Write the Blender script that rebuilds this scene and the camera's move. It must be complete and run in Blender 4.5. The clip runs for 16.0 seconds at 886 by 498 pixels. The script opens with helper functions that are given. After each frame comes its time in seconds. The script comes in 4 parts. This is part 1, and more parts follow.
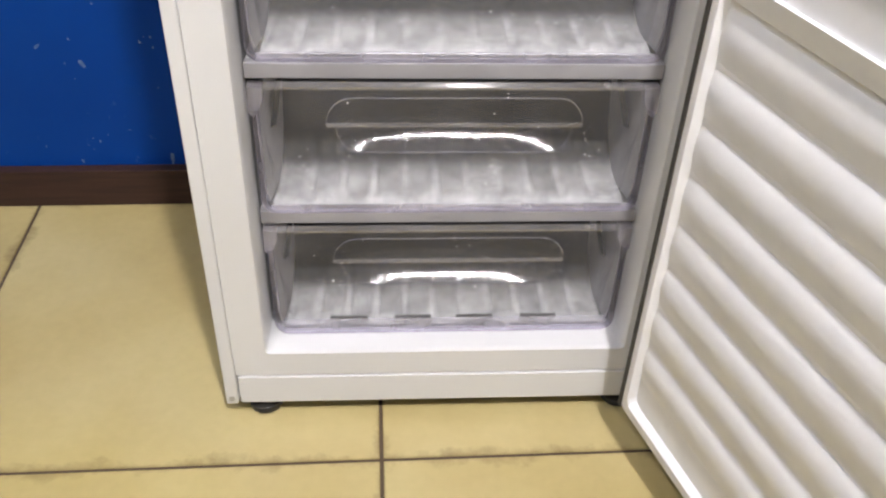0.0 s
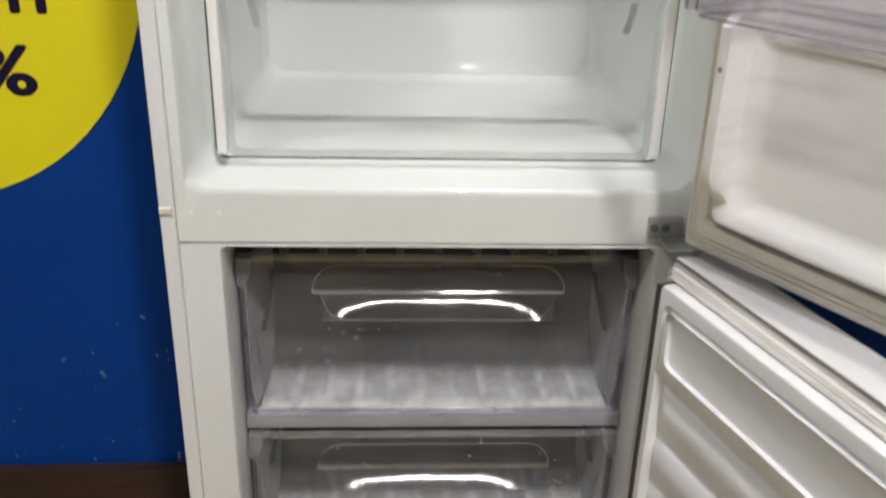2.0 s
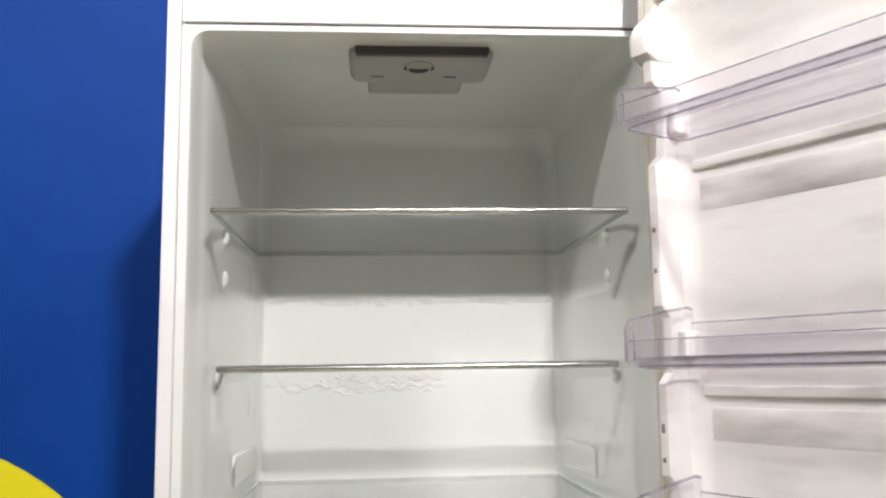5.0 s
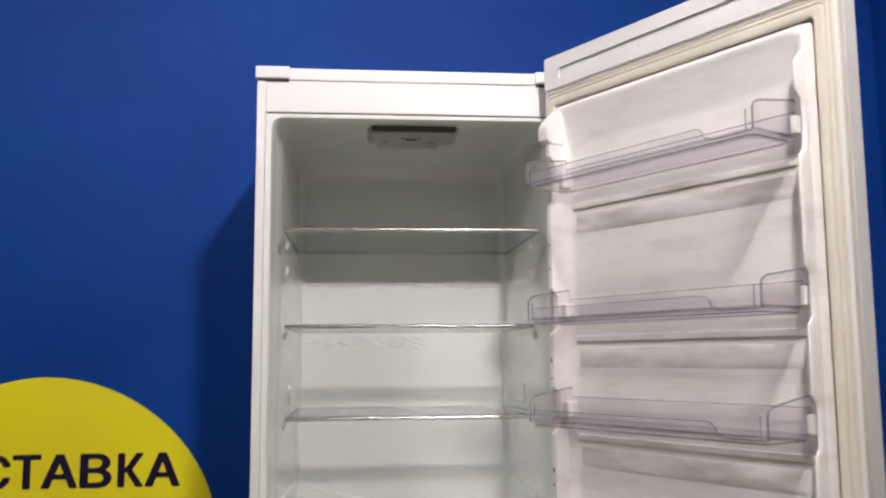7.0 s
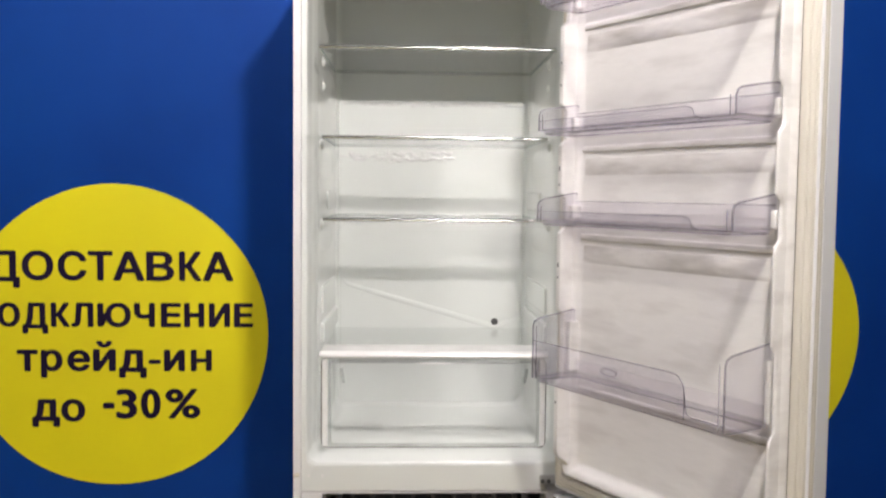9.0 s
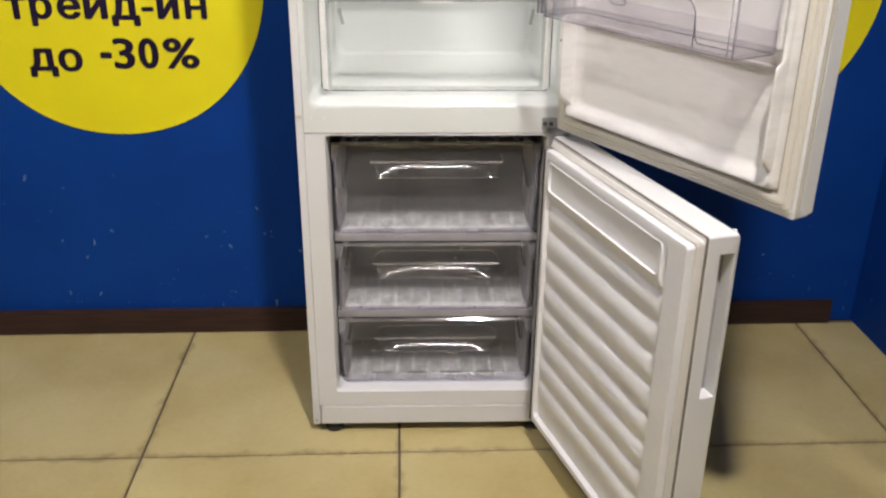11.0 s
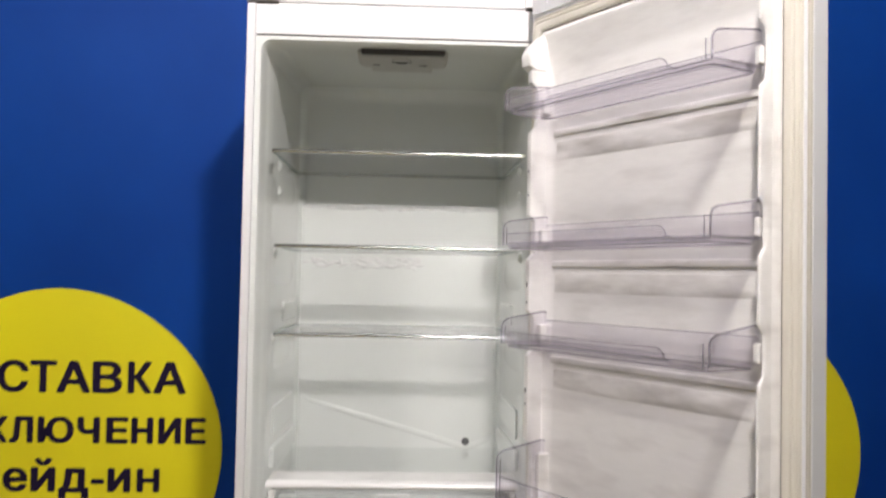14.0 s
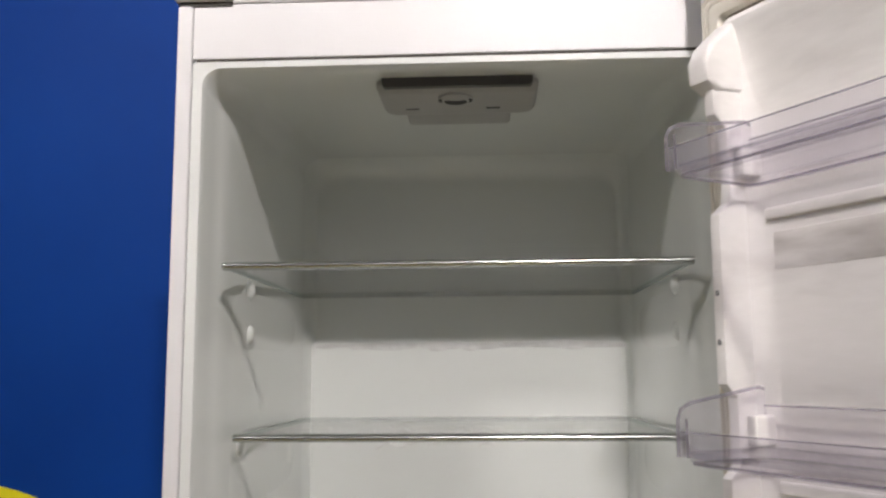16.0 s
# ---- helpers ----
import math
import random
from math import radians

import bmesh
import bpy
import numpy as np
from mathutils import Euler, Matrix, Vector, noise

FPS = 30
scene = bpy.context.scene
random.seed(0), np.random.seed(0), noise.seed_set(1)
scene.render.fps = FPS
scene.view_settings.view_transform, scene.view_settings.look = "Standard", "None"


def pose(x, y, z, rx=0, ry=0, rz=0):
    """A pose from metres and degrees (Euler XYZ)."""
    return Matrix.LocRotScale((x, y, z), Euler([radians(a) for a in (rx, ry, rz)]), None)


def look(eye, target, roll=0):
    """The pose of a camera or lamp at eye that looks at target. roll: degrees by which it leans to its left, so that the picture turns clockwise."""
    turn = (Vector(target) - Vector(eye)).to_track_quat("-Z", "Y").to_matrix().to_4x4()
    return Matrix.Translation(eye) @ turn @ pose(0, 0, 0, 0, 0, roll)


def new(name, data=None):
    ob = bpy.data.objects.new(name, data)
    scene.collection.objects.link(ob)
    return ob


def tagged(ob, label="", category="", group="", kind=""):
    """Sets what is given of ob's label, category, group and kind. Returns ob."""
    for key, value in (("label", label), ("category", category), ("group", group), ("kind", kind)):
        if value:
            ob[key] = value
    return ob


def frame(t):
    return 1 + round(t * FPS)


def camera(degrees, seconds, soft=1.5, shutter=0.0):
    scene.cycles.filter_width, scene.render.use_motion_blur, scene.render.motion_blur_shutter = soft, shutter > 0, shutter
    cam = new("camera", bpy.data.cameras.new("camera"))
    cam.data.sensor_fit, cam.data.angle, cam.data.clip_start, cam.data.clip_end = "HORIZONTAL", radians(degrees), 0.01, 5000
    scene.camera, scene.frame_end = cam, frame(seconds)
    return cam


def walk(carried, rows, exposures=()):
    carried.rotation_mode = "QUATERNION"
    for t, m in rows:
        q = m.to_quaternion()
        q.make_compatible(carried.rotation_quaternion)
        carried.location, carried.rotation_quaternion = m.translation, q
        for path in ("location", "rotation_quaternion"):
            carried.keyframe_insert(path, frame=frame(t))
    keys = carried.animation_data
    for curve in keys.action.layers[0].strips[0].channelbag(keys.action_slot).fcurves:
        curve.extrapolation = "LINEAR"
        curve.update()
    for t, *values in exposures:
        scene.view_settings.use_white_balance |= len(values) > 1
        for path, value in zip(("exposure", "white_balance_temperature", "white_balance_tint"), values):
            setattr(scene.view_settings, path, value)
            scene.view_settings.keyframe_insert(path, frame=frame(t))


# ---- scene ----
cam = camera(52.9, 16.0, 2.2, 0.25)
PATH = [
    (0, (-0.079, -0.848, 0.952), (0.047, 0.728, -0.273), 2.3),
    (0.5, (-0.053, -0.856, 0.955), (0.012, 0.753, -0.232), 1.6),
    (1, (-0.045, -0.861, 0.982), (0.023, 0.787, -0.15), 1.9),
    (1.5, (-0.049, -0.867, 1.062), (0.04, 0.875, 0.084), 1.8),
    (2, (-0.053, -0.886, 1.151), (0.058, 0.941, 0.346), 1.7),
    (2.5, (-0.053, -0.9, 1.244), (0.062, 0.985, 0.585), 1.2),
    (3, (-0.056, -0.912, 1.339), (0.07, 1.015, 0.819), -0.0),
    (3.5, (-0.058, -0.937, 1.375), (0.084, 1.043, 1.131), -0.4),
    (4, (-0.057, -0.958, 1.443), (0.111, 1.033, 1.38), -0.5),
    (4.2, (-0.057, -0.967, 1.468), (0.111, 1.026, 1.465), -0.6),
    (4.3, (-0.05, -0.975, 1.472), (0.102, 1.019, 1.517), -0.8),
    (4.5, (-0.062, -0.986, 1.495), (0.106, 1.003, 1.619), -0.7),
    (4.6, (-0.058, -0.987, 1.502), (0.101, 0.999, 1.671), -0.8),
    (5.3, (-0.062, -1.07, 1.513), (0.094, 0.91, 1.797), -0.9),
    (6.8, (-0.076, -1.572, 1.462), (0.06, 0.405, 1.735), -1.0),
    (7, (-0.105, -1.675, 1.456), (0.083, 0.302, 1.698), -0.4),
    (7.5, (-0.095, -1.821, 1.463), (0.013, 0.167, 1.647), 1.4),
    (8, (-0.07, -1.885, 1.449), (-0.001, 0.108, 1.601), 1.4),
    (8.5, (-0.073, -1.879, 1.425), (-0.004, 0.118, 1.485), 1.6),
    (9, (-0.066, -1.858, 1.399), (0.018, 0.137, 1.274), 0.6),
    (9.5, (-0.065, -1.855, 1.375), (0.018, 0.122, 1.086), 0.3),
    (10, (-0.049, -1.833, 1.342), (0.018, 0.108, 0.863), 0.4),
    (10.2, (-0.05, -1.829, 1.333), (0.019, 0.091, 0.776), 0.4),
    (10.7, (-0.048, -1.835, 1.318), (0.018, 0.085, 0.578), 0.5),
    (11.25, (-0.045, -1.84, 1.305), (0.018, 0.08, 0.410), 0.5),
    (11.8, (-0.042, -1.845, 1.306), (0.018, 0.075, 0.556), 0.6),
    (12.3, (-0.039, -1.848, 1.317), (0.018, 0.07, 0.754), 0.7),
    (12.5, (-0.032, -1.857, 1.336), (0.02, 0.083, 0.853), 0.7),
    (13, (-0.011, -1.887, 1.374), (0.034, 0.094, 1.101), 0.7),
    (13.5, (0.028, -1.88, 1.436), (0.06, 0.116, 1.305), 0.7),
    (14, (0.019, -1.716, 1.457), (0.098, 0.281, 1.524), 1.1),
    (14.5, (-0.047, -1.457, 1.542), (0.16, 0.519, 1.768), 0.1),
    (15, (0.023, -1.172, 1.542), (0.159, 0.794, 1.872), -0.4),
    (15.5, (0.053, -0.941, 1.592), (0.049, 1.029, 1.937), -0.3),
    (16, (0.033, -0.909, 1.589), (-0.067, 1.07, 1.859), -0.4),
]
EXPOSURE = [(0, 0.87, 6320, 11), (0.5, 0.93, 6260, 9), (1, 0.90, 6200, 9), (1.5, 0.66, 6250, 9), (2, 0.2, 6420, 8), (2.5, -0.06, 6550, 9), (3, 0.12, 6570, 11), (3.5, 0.08, 6580, 11), (4, 0.16, 6550, 11),
            (4.6, 0.22, 6500, 11), (6.8, -0.34, 6620, 13), (8, -0.32, 6580, 13), (8.5, -0.22, 6600, 14), (9, 0.14, 6600, 12), (10.2, 0.39, 6650, 11), (12.3, 0.50, 6530, 10), (12.6, 0.48, 6530, 10),
            (13.5, 0.16, 6550, 11), (14, -0.08, 6550, 12), (14.5, -0.42, 6650, 13), (15, -0.4, 6650, 13), (16, -0.44, 6600, 13)]
walk(cam, [(t, look(eye, target, roll)) for t, eye, target, roll in PATH], EXPOSURE)

# ---- light ----
world = bpy.data.worlds.new("world")
scene.world = world
world.use_nodes = True
world.node_tree.nodes["Background"].inputs[0].default_value = (0.9, 0.95, 1.0, 1)
world.node_tree.nodes["Background"].inputs[1].default_value = 0.0

# ceiling lamps with a pair of short bare tubes each: x, y, glow
LAMP_Z, LAMP_COLOUR = 2.88, (1.0, 0.945, 0.92)
LAMPS = [(0.262, -1.51, 2080.0), (-1.03, -1.14, 900.0)]


# ---- materials ----
def material(name, colour, rough=0.4, metal=0.0, second=None, scale=6.0, amount=1.0, low=0.35, high=0.7,
             grain=0.0, grain_scale=300.0, bump=0.0, bump_scale=40.0, ior=1.5, coat=0.0, stretch=(1, 1, 1)):
    m = bpy.data.materials.new(name)
    m.use_nodes = True
    nt = m.node_tree
    b = nt.nodes["Principled BSDF"]
    b.inputs["Roughness"].default_value = rough
    b.inputs["Metallic"].default_value = metal
    b.inputs["IOR"].default_value = ior
    b.inputs["Coat Weight"].default_value = coat
    b.inputs["Base Color"].default_value = (*colour, 1)
    tc = nt.nodes.new("ShaderNodeTexCoord")
    mp = nt.nodes.new("ShaderNodeMapping")
    mp.inputs["Scale"].default_value = stretch
    nt.links.new(tc.outputs["Object"], mp.inputs[0])
    out = None
    if second:
        n = nt.nodes.new("ShaderNodeTexNoise")
        n.inputs["Scale"].default_value, n.inputs["Detail"].default_value = scale, 6
        nt.links.new(mp.outputs[0], n.inputs[0])
        r = nt.nodes.new("ShaderNodeMapRange")
        r.inputs[1].default_value, r.inputs[2].default_value, r.inputs[4].default_value = low, high, amount
        nt.links.new(n.outputs[0], r.inputs[0])
        x = nt.nodes.new("ShaderNodeMix")
        x.data_type = "RGBA"
        x.inputs[6].default_value, x.inputs[7].default_value = (*colour, 1), (*second, 1)
        nt.links.new(r.outputs[0], x.inputs[0])
        out = x.outputs[2]
    if grain:
        n = nt.nodes.new("ShaderNodeTexNoise")
        n.inputs["Scale"].default_value, n.inputs["Detail"].default_value = grain_scale, 3
        nt.links.new(mp.outputs[0], n.inputs[0])
        r = nt.nodes.new("ShaderNodeMapRange")
        r.inputs[3].default_value, r.inputs[4].default_value = 1 - grain, 1 + grain
        nt.links.new(n.outputs[0], r.inputs[0])
        x = nt.nodes.new("ShaderNodeMix")
        x.data_type, x.blend_type = "RGBA", "MULTIPLY"
        x.inputs[0].default_value = 1
        x.inputs[6].default_value = (*colour, 1)
        if out:
            nt.links.new(out, x.inputs[6])
        nt.links.new(r.outputs[0], x.inputs[7])
        out = x.outputs[2]
    if out:
        nt.links.new(out, b.inputs["Base Color"])
    if bump:
        n = nt.nodes.new("ShaderNodeTexNoise")
        n.inputs["Scale"].default_value, n.inputs["Detail"].default_value = bump_scale, 4
        nt.links.new(mp.outputs[0], n.inputs[0])
        u = nt.nodes.new("ShaderNodeBump")
        u.inputs["Strength"].default_value, u.inputs["Distance"].default_value = bump, 0.002
        nt.links.new(n.outputs[0], u.inputs["Height"])
        nt.links.new(u.outputs[0], b.inputs["Normal"])
    return m


def clear(name, tint, gloss=0.04, rough=0.08, haze=0.0, haze_colour=(0.8, 0.8, 0.82), haze_scale=14.0, patchy=0.4, ripple=0.0, graze=0.6):
    """Clear sheet: tinted see-through with a Fresnel gloss and a patchy matt haze on it."""
    m = bpy.data.materials.new(name)
    m.use_nodes = True
    nt = m.node_tree
    nt.nodes.remove(nt.nodes["Principled BSDF"])
    out = nt.nodes["Material Output"]
    t = nt.nodes.new("ShaderNodeBsdfTransparent")
    t.inputs[0].default_value = (*tint, 1)
    d = nt.nodes.new("ShaderNodeBsdfDiffuse")
    d.inputs[0].default_value = (*haze_colour, 1)
    tr = nt.nodes.new("ShaderNodeBsdfTranslucent")
    tr.inputs[0].default_value = (*haze_colour, 1)
    half = nt.nodes.new("ShaderNodeMixShader")
    half.inputs[0].default_value = 0.5
    nt.links.new(d.outputs[0], half.inputs[1])
    nt.links.new(tr.outputs[0], half.inputs[2])
    g = nt.nodes.new("ShaderNodeBsdfGlossy")
    g.inputs["Roughness"].default_value = rough
    if ripple:
        rn = nt.nodes.new("ShaderNodeTexNoise")
        rn.inputs["Scale"].default_value, rn.inputs["Detail"].default_value = 160, 4
        rc = nt.nodes.new("ShaderNodeTexCoord")
        rm = nt.nodes.new("ShaderNodeMapping")
        rm.inputs["Scale"].default_value = (1.0, 0.3, 0.12)
        nt.links.new(rc.outputs["Object"], rm.inputs[0])
        nt.links.new(rm.outputs[0], rn.inputs[0])
        rb = nt.nodes.new("ShaderNodeBump")
        rb.inputs["Strength"].default_value, rb.inputs["Distance"].default_value = ripple, 0.002
        nt.links.new(rn.outputs[0], rb.inputs["Height"])
        nt.links.new(rb.outputs[0], g.inputs["Normal"])
    lw = nt.nodes.new("ShaderNodeLayerWeight")
    lw.inputs[0].default_value = 0.5
    p5 = nt.nodes.new("ShaderNodeMath")
    p5.operation = "POWER"
    p5.inputs[1].default_value = 5.0
    nt.links.new(lw.outputs["Facing"], p5.inputs[0])
    f = nt.nodes.new("ShaderNodeMapRange")
    f.inputs[3].default_value, f.inputs[4].default_value = gloss, graze
    nt.links.new(p5.outputs[0], f.inputs[0])
    n = nt.nodes.new("ShaderNodeTexNoise")
    n.inputs["Scale"].default_value, n.inputs["Detail"].default_value = haze_scale, 6
    tc = nt.nodes.new("ShaderNodeTexCoord")
    nt.links.new(tc.outputs["Object"], n.inputs[0])
    r = nt.nodes.new("ShaderNodeMapRange")
    r.inputs[1].default_value, r.inputs[2].default_value = 0.3, 0.7
    r.inputs[3].default_value, r.inputs[4].default_value = haze * (1 - patchy), haze * (1 + patchy)
    nt.links.new(n.outputs[0], r.inputs[0])
    a = nt.nodes.new("ShaderNodeMixShader")
    nt.links.new(r.outputs[0], a.inputs[0])
    nt.links.new(t.outputs[0], a.inputs[1])
    nt.links.new(half.outputs[0], a.inputs[2])
    b = nt.nodes.new("ShaderNodeMixShader")
    nt.links.new(f.outputs[0], b.inputs[0])
    nt.links.new(a.outputs[0], b.inputs[1])
    nt.links.new(g.outputs[0], b.inputs[2])
    nt.links.new(b.outputs[0], out.inputs[0])
    return m


ENAMEL = material("white enamel", (0.765, 0.77, 0.78), 0.42, second=(0.72, 0.718, 0.715), scale=4, amount=0.6, bump=0.05, bump_scale=150)
LINER = material("white liner", (0.77, 0.80, 0.775), 0.28, second=(0.73, 0.755, 0.735), scale=5, amount=0.5, bump=0.025, bump_scale=14, coat=0.8)
# white lamp housing: the shade under the roof is in this grey
LAMPBOX = material("white plastic toned for shade", (0.44, 0.44, 0.425), 0.4, second=(0.38, 0.38, 0.365), scale=8)
# white plastic as it looks unlit: the freezer's shade is in this dark grey
FREEZERSHADE = material("shaded freezer liner", (0.225, 0.225, 0.23), 0.35, second=(0.18, 0.18, 0.185), scale=7, amount=0.6)
DOORLINER = material("door liner", (0.84, 0.828, 0.805), 0.33, second=(0.46, 0.43, 0.405), scale=9, low=0.51, high=0.70, amount=0.38, grain=0.05, grain_scale=45, bump=0.07, bump_scale=50, stretch=(0.55, 1, 2.4))
DIRTYLINER = material("grimy door liner", (0.82, 0.805, 0.78), 0.4, second=(0.40, 0.375, 0.34), scale=14, low=0.42, high=0.70, amount=0.8, grain=0.10, grain_scale=60, bump=0.10, bump_scale=60, stretch=(0.5, 1, 2.0))
FREEZERDOOR = material("clean door liner", (0.825, 0.825, 0.84), 0.48, second=(0.68, 0.665, 0.66), scale=7, low=0.5, high=0.75, amount=0.35, grain=0.04, grain_scale=60, bump=0.05, bump_scale=60)
GASKET = material("cream gasket", (0.72, 0.69, 0.61), 0.6, second=(0.62, 0.58, 0.49), scale=9, amount=0.6)
GASKETWHITE = material("pale gasket", (0.74, 0.72, 0.68), 0.6, second=(0.66, 0.63, 0.58), scale=9, amount=0.6)
DARKGAP = material("dark gap", (0.05, 0.045, 0.04), 0.7)
# shade down in the narrow seal joints, put into a brown colour
SEALGAP = material("shaded joint", (0.26, 0.22, 0.17), 0.7, second=(0.12, 0.10, 0.08), scale=7)
DULLSIDE = material("dull pale plastic", (0.41, 0.402, 0.418), 0.45, second=(0.29, 0.285, 0.30), scale=18, bump=0.15, bump_scale=120)
# shade inside the white door's grip pocket, as a base colour
POCKETSHADE = material("grey lilac pocket shade", (0.40, 0.385, 0.40), 0.5, second=(0.33, 0.315, 0.33), scale=9)
GREYMID = material("grey plastic", (0.36, 0.355, 0.37), 0.4, second=(0.29, 0.285, 0.30), scale=12)
# dark of uncut notches: their shade as a colour
NOTCHSHADE = material("grey notch", (0.22, 0.22, 0.22), 0.6)
BLACK = material("black rubber", (0.02, 0.02, 0.02), 0.6)
GREYDARK = material("dark grey plastic", (0.10, 0.10, 0.10), 0.5)
STEEL = material("steel", (0.55, 0.55, 0.55), 0.35, metal=1.0, grain=0.15)
BRIGHT = material("bright trim", (0.52, 0.54, 0.52), 0.25, metal=1.0)
WHITETRIM = material("white trim", (0.82, 0.82, 0.81), 0.3)
GLASS = clear("shelf glass", (0.988, 0.994, 0.991), rough=0.03, haze=0.004, graze=0.4)
GLASSEDGE = material("glass edge", (0.42, 0.48, 0.46), 0.2)
BIN = clear("bin plastic", (0.978, 0.971, 0.986), rough=0.08, haze=0.05, haze_colour=(0.93, 0.91, 0.97))
BINEDGE = clear("bin rim", (0.77, 0.755, 0.795), rough=0.1, haze=0.20, haze_colour=(0.72, 0.705, 0.755))
BINTRAY = clear("bin tray plastic", (0.925, 0.917, 0.94), rough=0.1, haze=0.05, haze_colour=(0.88, 0.86, 0.91), patchy=0.12)
GRIP = clear("grip plastic", (0.95, 0.95, 0.955), gloss=0.07, rough=0.09, haze=0.015, ripple=0.35)
DRAWER = clear("drawer plastic", (0.985, 0.985, 0.988), gloss=0.012, rough=0.1, haze=0.055, haze_colour=(0.8, 0.8, 0.82))
DRAWEREDGE = clear("drawer rim", (0.93, 0.925, 0.95), gloss=0.02, rough=0.25, haze=0.26, haze_colour=(0.87, 0.855, 0.91))
LILACEDGE = clear("lilac drawer edge", (0.76, 0.74, 0.80), gloss=0.02, rough=0.25, haze=0.25, haze_colour=(0.70, 0.68, 0.78))
FLANGE = clear("pale drawer flange", (0.80, 0.79, 0.82), rough=0.12, haze=0.45, haze_colour=(0.74, 0.72, 0.76))
GRIPEDGE = clear("grip edge", (0.92, 0.915, 0.94), gloss=0.18, rough=0.05, haze=0.13, haze_colour=(0.84, 0.83, 0.87))
DRAWERBODY = clear("dull drawer plastic", (0.95, 0.95, 0.955), gloss=0.012, rough=0.15, haze=0.015, haze_colour=(0.82, 0.82, 0.83))
CRISPER = clear("crisper plastic", (0.997, 0.998, 0.997), gloss=0.015, rough=0.08, haze=0.006, haze_colour=(0.92, 0.92, 0.92), graze=0.12)
MILKY = clear("milky glass", (0.95, 0.95, 0.95), rough=0.15, haze=0.80, patchy=0.1, haze_colour=(0.90, 0.90, 0.89))
CRISPERBODY = clear("thin crisper plastic", (0.9985, 0.999, 0.9985), gloss=0.005, rough=0.06, haze=0.001, haze_colour=(0.92, 0.92, 0.92), graze=0.06)
CRISPEREDGE = clear("crisper rim", (0.93, 0.94, 0.935), rough=0.08, haze=0.12)
ICE = material("ice", (0.72, 0.73, 0.74), 0.12, ior=1.6)
DROPS = material("clear ice", (0.80, 0.81, 0.80), 0.06, second=(0.70, 0.71, 0.70), scale=60)
GROUT = material("dark grout", (0.09, 0.06, 0.035), 0.8)
WOOD = material("dark brown wood", (0.024, 0.009, 0.0065), 0.65, second=(0.045, 0.018, 0.012), scale=9, grain=0.2, grain_scale=90, stretch=(1, 6, 14))
YELLOW = material("yellow vinyl", (0.86, 0.76, 0.009), 0.5, second=(0.80, 0.70, 0.012), scale=3)
INK = material("dark violet print", (0.009, 0.004, 0.024), 0.7, second=(0.013, 0.006, 0.034), scale=8, ior=1.3)
CEIL = material("grey ceiling", (0.14, 0.14, 0.14), 0.8, second=(0.11, 0.11, 0.11), scale=2)
PLAINWALL = material("plain wall paint", (0.07, 0.08, 0.11), 0.7, second=(0.05, 0.06, 0.09), scale=2)


def frosted_shell():
    """Drawer plastic with a broken crust of white frost; its fade to a dark back also paints the light's fall-off."""
    m = material("frosted plastic with light fall-off", (0.060, 0.061, 0.065), 0.75, bump=0.25, bump_scale=220)
    nt = m.node_tree
    b = nt.nodes["Principled BSDF"]
    b.inputs["Specular IOR Level"].default_value = 0.15
    tc = nt.nodes.new("ShaderNodeTexCoord")
    sep = nt.nodes.new("ShaderNodeSeparateXYZ")
    nt.links.new(tc.outputs["Object"], sep.inputs[0])
    # fade by height: frost thins and light dying out towards the back, painted in
    thin = nt.nodes.new("ShaderNodeMapRange")
    thin.interpolation_type = "SMOOTHSTEP"
    thin.inputs[1].default_value, thin.inputs[2].default_value, thin.inputs[3].default_value, thin.inputs[4].default_value = 0.009, 0.028, 0.84, 0.0
    nt.links.new(sep.outputs[2], thin.inputs[0])
    patch = nt.nodes.new("ShaderNodeTexNoise")
    patch.inputs["Scale"].default_value, patch.inputs["Detail"].default_value, patch.inputs["Roughness"].default_value = 22, 8, 0.7
    nt.links.new(tc.outputs["Object"], patch.inputs[0])
    amt = nt.nodes.new("ShaderNodeMapRange")
    amt.inputs[1].default_value, amt.inputs[2].default_value, amt.inputs[3].default_value, amt.inputs[4].default_value = 0.32, 0.68, 0.46, 1.2
    nt.links.new(patch.outputs[0], amt.inputs[0])
    mul = nt.nodes.new("ShaderNodeMath")
    mul.operation, mul.use_clamp = "MULTIPLY", True
    nt.links.new(thin.outputs[0], mul.inputs[0])
    nt.links.new(amt.outputs[0], mul.inputs[1])
    x = nt.nodes.new("ShaderNodeMix")
    x.data_type = "RGBA"
    x.inputs[6].default_value, x.inputs[7].default_value = (0.060, 0.061, 0.065, 1), (0.71, 0.71, 0.72, 1)
    nt.links.new(mul.outputs[0], x.inputs[0])
    nt.links.new(x.outputs[2], b.inputs["Base Color"])
    return m


FROST = frosted_shell()


